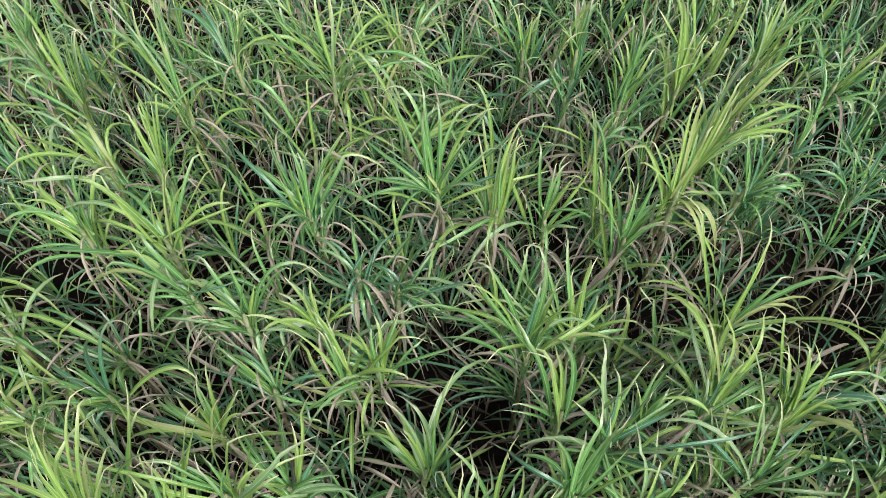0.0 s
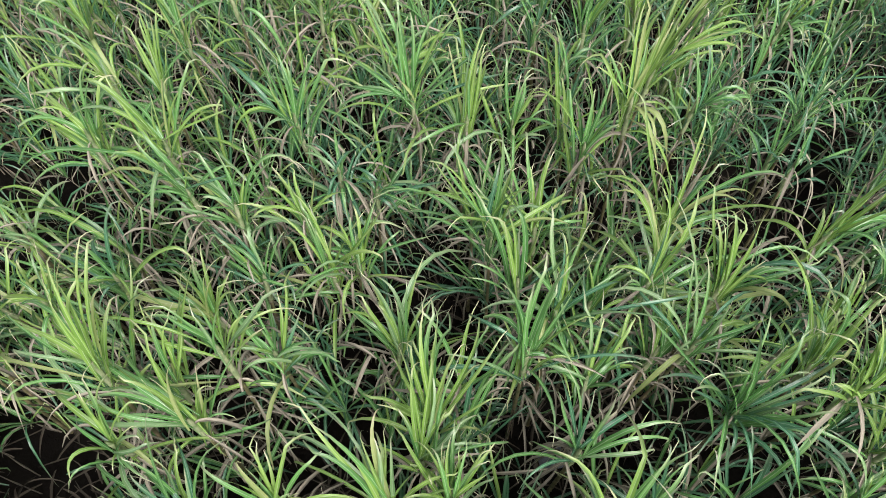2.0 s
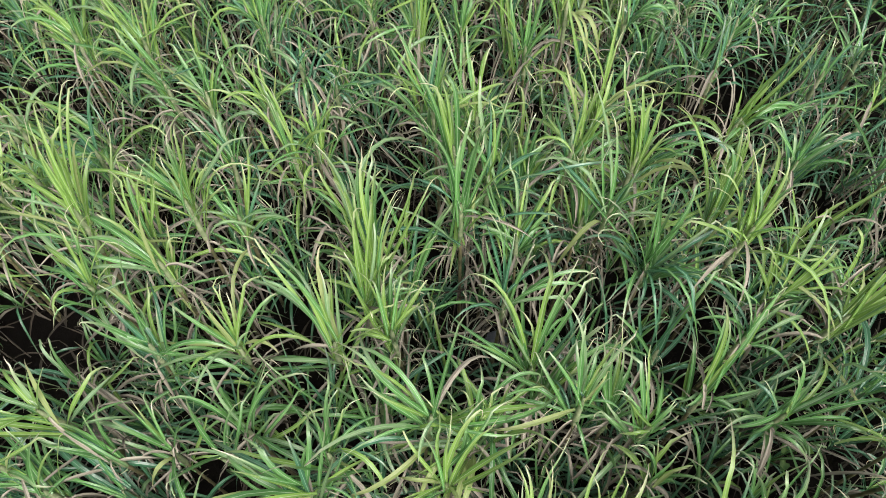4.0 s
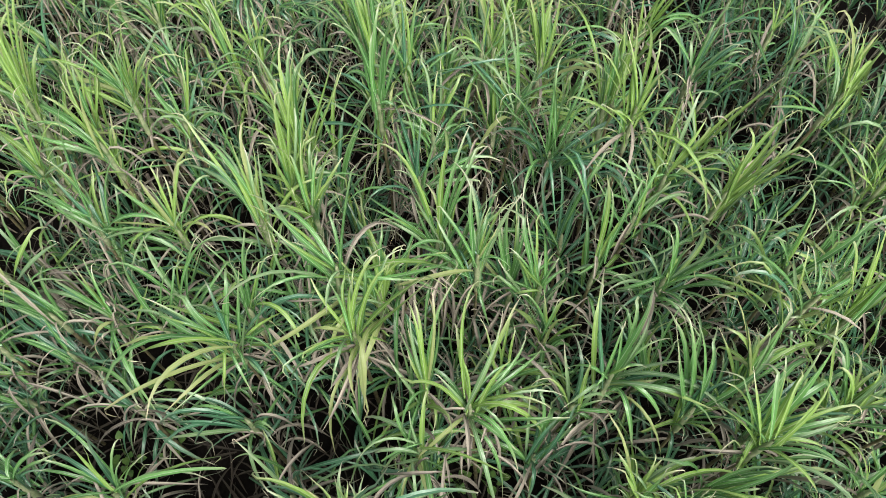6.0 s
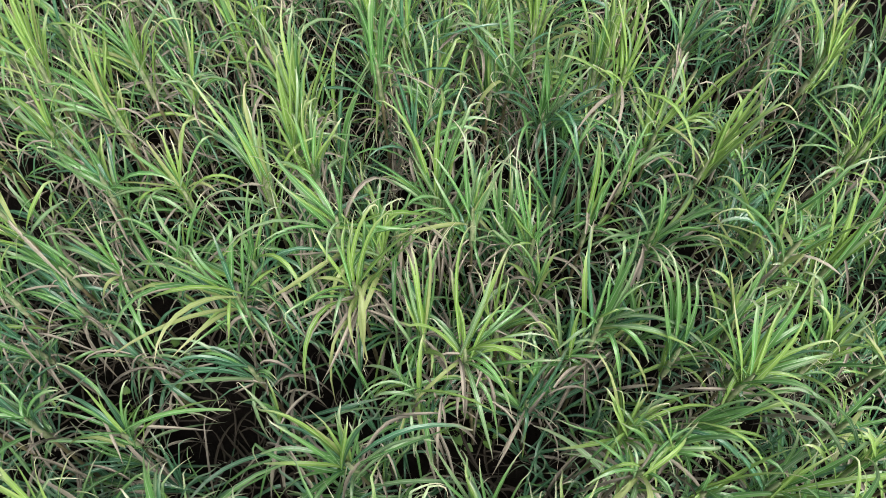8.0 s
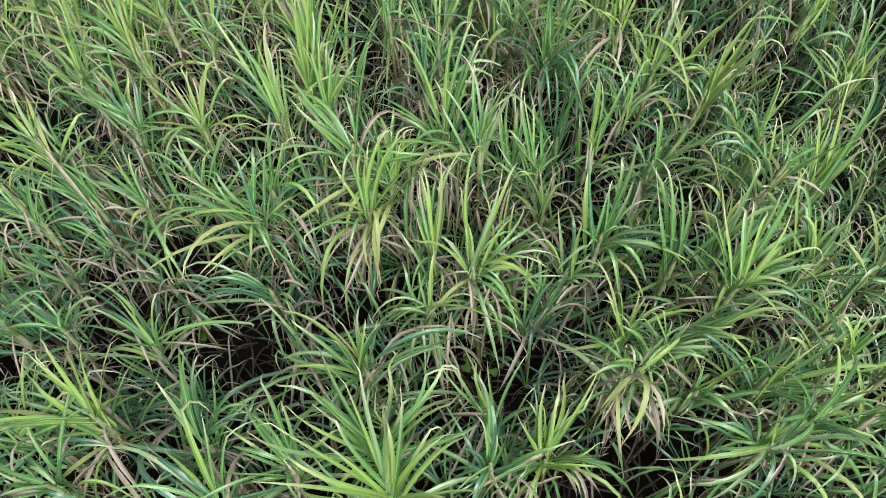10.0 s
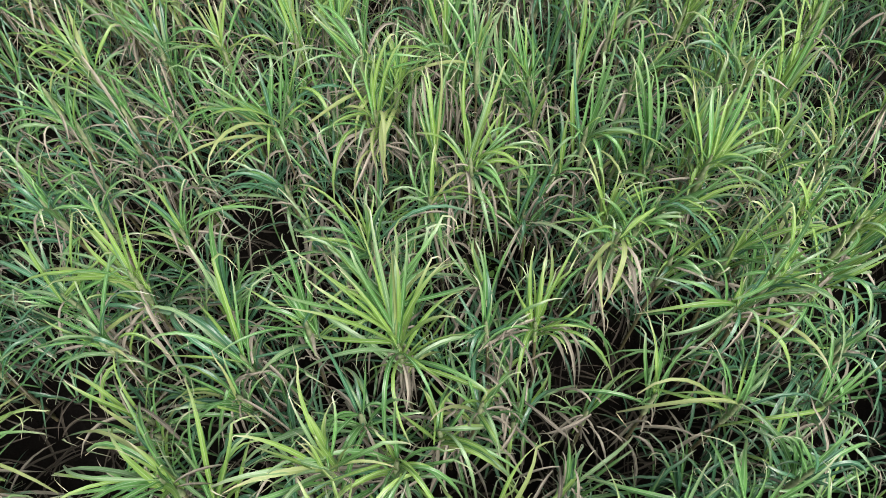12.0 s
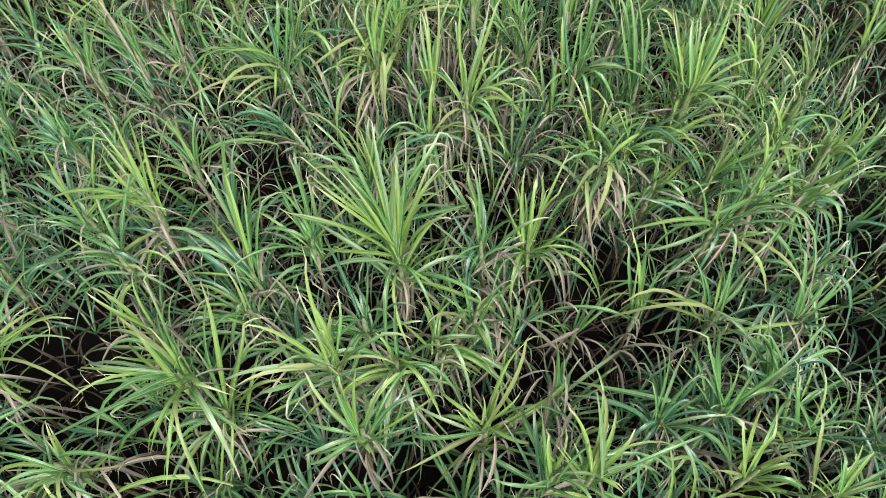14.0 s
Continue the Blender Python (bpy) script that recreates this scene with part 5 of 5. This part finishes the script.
cane(-1.90, -0.60, 1.77, "b", [(-47, 0.29, 0.48, "u"), (-71, 0.36, 0.38, "u"), (-73, 0.27, 0.26, "u"), (-47, 0.17, 0.27, "u"), (11, 0.17, 0.33, "u"), (-68, 0.78, 0.04, "a"), (-79, 0.62, 0.03, "a")])
cane(-2.24, -0.83, 1.85, "g", [(-12, 0.22, 0.49, "u"), (-34, 0.44, -0, "a"), (-63, 0.33, -0.01, "a"), (45, 0.33, 0.56, "u"), (58, 0.34, 0, "a")])
cane(-2.18, -1.13, 1.40, "b", [(-100, 0.41, -0.19, "h"), (-118, 0.13, -0.07, "h"), (81, 0.26, 0.17, "u"), (-67, 0.14, 0.13, "u"), (-162, 0.25, -0.14, "h"), (-55, 0.57, 0.01, "a")])
cane(-1.84, -1.92, 1.99, "b", [(-43, 0.42, 0.01, "a"), (-84, 0.4, 0.01, "a"), (-57, 0.22, -0.02, "a"), (75, 0.33, 0.31, "u"), (-62, 0.19, 0.25, "u")])
cane(-1.98, -2.72, 2.11, "g", [(42, 0.4, 0.61, "u"), (58, 0.46, 0.52, "u"), (-28, 0.63, 0.02, "a"), (-18, 0.51, 0.01, "a"), (71, 0.43, 0.3, "u"), (-49, 0.6, 0.03, "a"), (84, 0.52, 0.25, "u"), (91, 0.62, 0.02, "a"), (-60, 0.7, 0.05, "a"), (50, 0.38, 0.47, "u"), (-39, 0.19, 0.39, "u"), (13, 0.17, 0.41, "u"), (-9, 0.23, 0.59, "u"), (-91, 0.37, 0.01, "a"), (-108, 0.22, -0.01, "a")])
cane(-2.27, -1.84, 2.12, "b", [(-37, 0.15, 0.31, "u"), (-16, 0.11, 0.25, "u"), (158, 0.09, -0.05, "h"), (-68, 0.4, -0.14, "h"), (84, 0.34, 0.27, "u"), (71, 0.27, -0.01, "a")])
cane(-0.77, -3.54, 1.79, "g", [(-64, 0.66, 0.04, "a"), (-65, 0.56, 0.03, "a"), (-85, 0.4, -0.19, "h"), (-102, 0.25, -0.14, "h"), (24, 0.08, 0.09, "u"), (53, 0.26, -0.01, "a"), (-8, 0.2, 0.38, "u")])
cane(0.14, -3.90, 2.13, "g", [(-79, 0.31, 0, "a"), (-110, 0.44, 0.02, "a"), (-24, 0.33, 0, "a"), (89, 0.28, 0.21, "u"), (105, 0.22, -0.15, "h"), (-143, 0.32, -0.23, "h")])
cane(0.98, -3.88, 1.97, "g", [(-114, 0.24, -0.01, "a"), (-159, 0.18, -0.12, "h"), (159, 0.35, -0.23, "h"), (85, 0.08, 0.07, "u"), (68, 0.22, 0.27, "u"), (-58, 0.31, 0, "a"), (112, 0.33, 0, "a")])
cane(1.84, -3.85, 1.35, "g", [(-75, 0.36, 0, "a"), (63, 0.6, 0.02, "a"), (29, 0.25, 0.38, "u"), (-108, 0.21, -0.02, "a")])
cane(2.39, -2.69, 2.30, "g", [(-63, 0.23, 0.26, "u"), (-42, 0.19, 0.33, "u"), (14, 0.08, 0.19, "u"), (51, 0.12, 0.25, "u"), (88, 0.32, -0, "a"), (123, 0.6, -0.33, "h"), (-42, 0.26, -0.01, "a"), (107, 0.2, -0.1, "h")])
cane(3.39, -3.00, 2.54, "y", [(-18, 0.4, 0.01, "a"), (50, 0.08, 0.2, "u"), (58, 0.11, 0.31, "u"), (76, 0.51, -0.19, "h"), (18, 0.11, 0.39, "u"), (70, 0.15, 0.37, "u"), (-48, 0.18, 0.33, "u")])
cane(3.86, -3.04, 2.44, "y", [(52, 0.14, 0.41, "u"), (89, 0.16, 0.25, "u"), (63, 0.09, 0.21, "u"), (67, 0.14, -0.03, "a"), (127, 0.29, -0.17, "h"), (-133, 0.39, -0, "a")])
cane(3.63, -3.32, 2.21, "g", [(-66, 0.2, -0.01, "a"), (-86, 0.2, -0.15, "h"), (71, 0.13, 0.22, "u"), (95, 0.23, 0.23, "u"), (89, 0.31, 0.39, "u"), (143, 0.42, -0.25, "h")])
cane(3.09, -4.61, 1.99, "b", [(-38, 0.27, 0.38, "u"), (-23, 0.2, 0.33, "u"), (67, 0.32, -0, "a"), (98, 0.34, 0.01, "a"), (-50, 0.3, 0.34, "u"), (-82, 0.27, -0, "a")])
cane(0.07, -4.68, 2.08, "g", [(-53, 0.3, 0.38, "u"), (-18, 0.25, 0.48, "u"), (16, 0.25, 0.51, "u"), (51, 0.25, 0.39, "u"), (39, 0.55, 0.04, "a"), (-69, 0.32, 0, "a"), (-95, 0.43, -0.25, "h"), (149, 0.24, -0.17, "h"), (71, 0.51, 0.03, "a")])
cane(1.95, -1.83, 1.85, "g", [(-102, 0.55, 0.0, "a"), (-60, 0.25, 0.2, "a"), (54, 0.28, 0.1, "a"), (8, 0.14, 0.5, "u"), (-24, 0.26, 0.5, "u"), (114, 0.25, -0.35, "h"), (105, 0.31, 0.0, "a"), (-108, 0.17, -0.35, "h"), (-31, 0.46, 0.0, "d"), (-39, 0.6, 0.0, "d"), (123, 0.34, -0.4, "d")])
cane(1.89, -1.24, 1.75, "g", [(48, 0.09, 0.5, "u"), (-61, 0.23, 0.5, "u"), (85, 0.25, 0.0, "a"), (-42, 0.34, 0.0, "a"), (144, 0.03, -0.35, "h"), (109, 0.37, 0.0, "a"), (-69, 0.29, -0.1, "d"), (119, 0.25, -0.4, "d"), (-122, 0.15, -0.4, "d")])
cane(1.51, -1.48, 1.7, "y", [(-32, 0.18, 0.5, "u"), (19, 0.2, 0.5, "u"), (112, 0.5, 0.1, "a"), (117, 0.46, 0.0, "a"), (93, 0.32, 0.1, "a"), (46, 0.27, 0.05, "d"), (-32, 0.21, 0.0, "d"), (109, 0.28, -0.4, "d"), (157, 0.19, -0.35, "h")])


# ---- the rest of the field near the walk: stools of two stalks, set between the others ----
grown = [Vector((o.matrix_basis.translation.x, o.matrix_basis.translation.y)) for o in scene.objects if o.get("category") == "sugar cane"]
rows_near = random.Random(11)


def near_walk(x, y):
    return -5.9 < y < 6.8 and -4.1 < x < 6.0


spots = []
for tries in range(9000):
    x, y = rows_near.uniform(-4.1, 6.0), rows_near.uniform(-5.9, 6.8)
    if len(spots) >= 292 - len(grown) or not near_walk(x, y) or open_ground(x, y, 0.2):
        continue
    if all((x - p.x) ** 2 + (y - p.y) ** 2 > 0.40**2 for p in grown) and all((x - a) ** 2 + (y - b) ** 2 > 0.56**2 for a, b in spots):
        spots.append((x, y))
for x, y in spots:
    bright = 0.5 * brightness(x, y) + rows_near.uniform(-0.25, 0.25)
    tone = "y" if bright > 0.12 else "b" if bright < -0.18 else "g"
    a, r = rows_near.uniform(0, 6.3), rows_near.uniform(0.18, 0.3)
    cane(x, y, rows_near.uniform(1.2, 1.75), tone, bunch=11, size=rows_near.uniform(0.85, 1.2), dry=2,
         more=[(r * math.cos(a), r * math.sin(a), rows_near.uniform(-0.3, 0.15))] if rows_near.random() < 0.6 else [])

# ---- side shoots: the many low whorls under and between the tall plants ----
low = random.Random(21)
shoots, shapes, tries = [], [], 0
while len(shoots) < 1150 and tries < 60000:
    tries += 1
    x, y = low.uniform(-4.3, 6.2), low.uniform(-6.1, 7.0)
    if open_ground(x, y, 0.12) or any((x - a) ** 2 + (y - b) ** 2 < 0.18**2 for a, b in shoots):
        continue
    shoots.append((x, y))
    crown = Vector((x, y, low.uniform(0.25, 1.05)))
    foot = Vector((x + low.uniform(-0.1, 0.1), y + low.uniform(-0.1, 0.1), -0.02))
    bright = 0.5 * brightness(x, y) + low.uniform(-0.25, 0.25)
    shapes.append((blade([foot, foot.lerp(crown, 0.5), crown], 0.03, 0.5, 3.0, low), 3))
    for heading, reach, rise, kind in combed_rows(x, y, 11, low.uniform(0.7, 1.1), low, (0.42, 0.36, 0.22)):
        b = radians(heading)
        points = arc(crown, (reach * math.sin(b), reach * math.cos(b), 0), rise, bowed(kind, reach, rise, low), low, *limp_end(kind, math.hypot(reach, rise), low), 5)
        if open_ground(points[4].x, points[4].y) and low.random() < 0.85:
            continue
        # Low whorls favour the darker mature leaf: depth shade partly put into colour.
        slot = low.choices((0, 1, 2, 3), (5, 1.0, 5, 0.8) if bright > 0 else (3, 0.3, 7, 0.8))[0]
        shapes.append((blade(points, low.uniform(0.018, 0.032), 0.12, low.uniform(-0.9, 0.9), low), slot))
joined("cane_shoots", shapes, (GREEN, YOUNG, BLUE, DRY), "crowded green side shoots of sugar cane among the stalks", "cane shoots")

# ---- undergrowth: dry trash hanging and lying between the stalks ----
shapes = []
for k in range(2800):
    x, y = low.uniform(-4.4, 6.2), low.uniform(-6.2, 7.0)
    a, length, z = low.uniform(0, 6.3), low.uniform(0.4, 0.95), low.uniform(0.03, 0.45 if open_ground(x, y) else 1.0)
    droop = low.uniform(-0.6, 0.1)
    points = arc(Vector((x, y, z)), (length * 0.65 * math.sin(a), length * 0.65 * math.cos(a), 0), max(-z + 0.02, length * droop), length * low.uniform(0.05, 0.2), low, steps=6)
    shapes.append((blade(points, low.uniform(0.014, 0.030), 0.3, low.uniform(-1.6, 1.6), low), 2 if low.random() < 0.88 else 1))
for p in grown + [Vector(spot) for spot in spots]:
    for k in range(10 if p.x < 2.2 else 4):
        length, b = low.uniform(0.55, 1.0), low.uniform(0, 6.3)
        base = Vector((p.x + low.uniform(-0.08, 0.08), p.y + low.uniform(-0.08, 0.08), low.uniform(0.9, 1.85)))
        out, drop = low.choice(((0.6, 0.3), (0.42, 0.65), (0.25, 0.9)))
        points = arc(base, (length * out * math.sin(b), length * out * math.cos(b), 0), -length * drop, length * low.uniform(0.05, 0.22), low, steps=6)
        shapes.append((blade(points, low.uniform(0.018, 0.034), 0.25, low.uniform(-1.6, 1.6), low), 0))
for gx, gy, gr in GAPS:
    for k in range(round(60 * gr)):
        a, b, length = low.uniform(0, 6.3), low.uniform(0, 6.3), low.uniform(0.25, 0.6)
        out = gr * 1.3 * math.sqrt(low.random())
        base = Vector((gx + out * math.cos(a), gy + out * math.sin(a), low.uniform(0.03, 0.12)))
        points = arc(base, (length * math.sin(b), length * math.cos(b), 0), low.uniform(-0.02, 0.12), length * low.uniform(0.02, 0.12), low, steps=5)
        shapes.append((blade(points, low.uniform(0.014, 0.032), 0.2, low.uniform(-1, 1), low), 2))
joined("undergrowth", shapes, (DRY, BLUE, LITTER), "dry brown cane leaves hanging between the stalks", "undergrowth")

# ---- the field beyond, out to where it closes the view ----
far = random.Random(31)
shapes = []
for count, inner, outer, leaves, segments, broad in ((4200, 4.5, 14.0, 11, 5, 1.0), (3600, 13.0, 34.0, 9, 4, 1.5)):
    for k in range(count):
        reach_out = math.sqrt(far.uniform(inner**2, outer**2)) if inner < 10 else inner + (outer - inner) * far.random() ** 1.2
        a = far.uniform(0, 2 * math.pi)
        x, y = 0.8 + reach_out * math.cos(a), 0.3 + 1.1 * reach_out * math.sin(a)
        if near_walk(x, y):
            continue
        crown = Vector((x, y, far.uniform(1.2, 2.2)))
        foot = Vector((x + far.uniform(-0.1, 0.1), y + far.uniform(-0.1, 0.1), -0.02))
        bright = 0.5 * brightness(x, y) + 0.5 * noise.noise((x * 0.45, y * 0.45, 3.0)) + far.uniform(-0.2, 0.2)
        shapes.append((blade([foot, foot.lerp(crown, 0.5), crown], 0.04, 0.5, 3.0, far), 3))
        for heading, reach, rise, kind in combed_rows(x, y, leaves, broad**0.5 * far.uniform(0.85, 1.2), far, (0.45, 0.35, 0.2)):
            b = radians(heading)
            points = arc(crown, (reach * math.sin(b), reach * math.cos(b), 0), rise, bowed(kind, reach, rise, far), far, steps=segments)
            slot = far.choices((0, 1, 2, 3), (5, 3, 2, 1) if bright > 0 else (4, 1, 5, 1))[0]
            shapes.append((blade(points, broad * far.uniform(0.020, 0.033), 0.12, far.uniform(-0.9, 0.9), far), slot))
joined("cane_field", shapes, (GREEN, YOUNG, BLUE, DRY), "dense green sugar cane field around the walk", "sugar cane field")

# ---- small things on the ground between the stalks ----
def weed(x, y, z, leaves=9):
    """A climbing broadleaf weed: a thin wiry stem with small heart-shaped leaves."""
    rng = random.Random(round(x * 517) * 31 + round(y * 733))
    plant = new("broadleaf_weed")
    plant.location = (x, y, 0)
    tagged(plant, "small climbing weed with rounded dull green leaves", "weed", "weeds")
    path = [Vector((0.05 * math.sin(k * 1.3), 0.05 * math.cos(k * 1.7), z * k / 8)) for k in range(9)]
    verts, faces, uvs = [], [], []
    for k, p in enumerate(path):
        for i in range(5):
            a = 2 * math.pi * i / 5
            verts.append(p + Vector((0.004 * math.cos(a), 0.004 * math.sin(a), 0)))
            uvs.append((i / 5, k / 8))
        if k:
            faces += [(5 * k - 5 + i, 5 * k - 5 + (i + 1) % 5, 5 * k + (i + 1) % 5, 5 * k + i) for i in range(5)]
    link_mesh("stem", verts, faces, uvs, WEED, plant, creased=False)
    for k in range(leaves):
        root, turn, size = path[rng.randrange(4, 9)], rng.uniform(0, 6.3), rng.uniform(0.05, 0.085)
        tilt = rng.uniform(-0.3, 0.5)
        verts, uvs = [], []
        stem_end = root + Vector((0.09 * math.cos(turn), 0.09 * math.sin(turn), rng.uniform(0.0, 0.06)))
        outline = [(0.0, 0.0), (-0.16, 0.34), (0.08, 0.52), (0.42, 0.46), (0.75, 0.25), (1.0, 0.0)]
        ring = outline + [(u, -v) for u, v in outline[-2:0:-1]]
        for u, v in [(0.3, 0.0)] + ring:
            out, side = u * size, v * size
            p = stem_end + Vector((out * math.cos(turn) - side * math.sin(turn), out * math.sin(turn) + side * math.cos(turn), out * tilt + 0.25 * abs(side)))
            verts.append(p)
            uvs.append((v + 0.5, u))
        count = len(ring)
        faces = [(0, 1 + i, 1 + (i + 1) % count) for i in range(count)]
        # leaf stalk
        k0 = len(verts)
        for p in (root, stem_end):
            for d in (Vector((0.002, 0, 0)), Vector((-0.001, 0.002, 0)), Vector((-0.001, -0.002, 0))):
                verts.append(p + d)
                uvs.append((0.5, 0.0))
        faces += [(k0 + i, k0 + (i + 1) % 3, k0 + 3 + (i + 1) % 3, k0 + 3 + i) for i in range(3)]
        link_mesh("leaf", verts, faces, uvs, WEED, plant, creased=False)


for x, y, z in ((-2.68, 2.66, 0.75), (-2.35, 3.21, 0.85), (-1.75, -1.40, 0.65), (-1.36, -1.33, 0.75), (1.59, -1.69, 0.65), (1.97, -1.69, 0.7),
                (1.38, -1.94, 0.65), (1.15, -1.97, 0.55), (3.04, -0.63, 0.85), (-1.34, -1.00, 0.75), (3.50, -0.94, 0.75)):
    weed(x, y, z)


def cut_stub(x, y, height, lean, radius):
    """A dead cane cut off square above the ground, with its rings."""
    verts, faces, uvs = stalk(Vector((0, 0, -0.03)), Vector((lean[0], lean[1], height)), radius, 9)
    top = len(verts) - 9
    faces.append(tuple(range(top, top + 9)))
    ob = link_mesh("cut_cane_stub", verts, faces, uvs, STUB, creased=False)
    ob.location = (x, y, 0)
    tagged(ob, "pale dead cane stub cut off among the plants", "cane stub", "cane stubs")


cut_stub(-1.80, 1.58, 0.55, (0.02, 0.05), 0.030)
cut_stub(-1.74, 1.60, 0.58, (0.07, 0.06), 0.026)


def stone(x, y, size):
    bm = bmesh.new()
    bmesh.ops.create_icosphere(bm, subdivisions=3, radius=1.0)
    for v in bm.verts:
        bump = 1 + 0.18 * noise.noise(v.co * 1.6) + 0.05 * noise.noise(v.co * 5)
        v.co = Vector((v.co.x * size * 1.3, v.co.y * size, v.co.z * size * 0.62)) * bump
    me = bpy.data.meshes.new("stone")
    bm.to_mesh(me)
    bm.free()
    me.materials.append(STONE)
    me.shade_smooth()
    ob = new("stone", me)
    ob.location = (x, y, size * 0.35)
    tagged(ob, "smooth bluish-grey stone lying on dark soil", "stone")


stone(1.21, 0.58, 0.12)
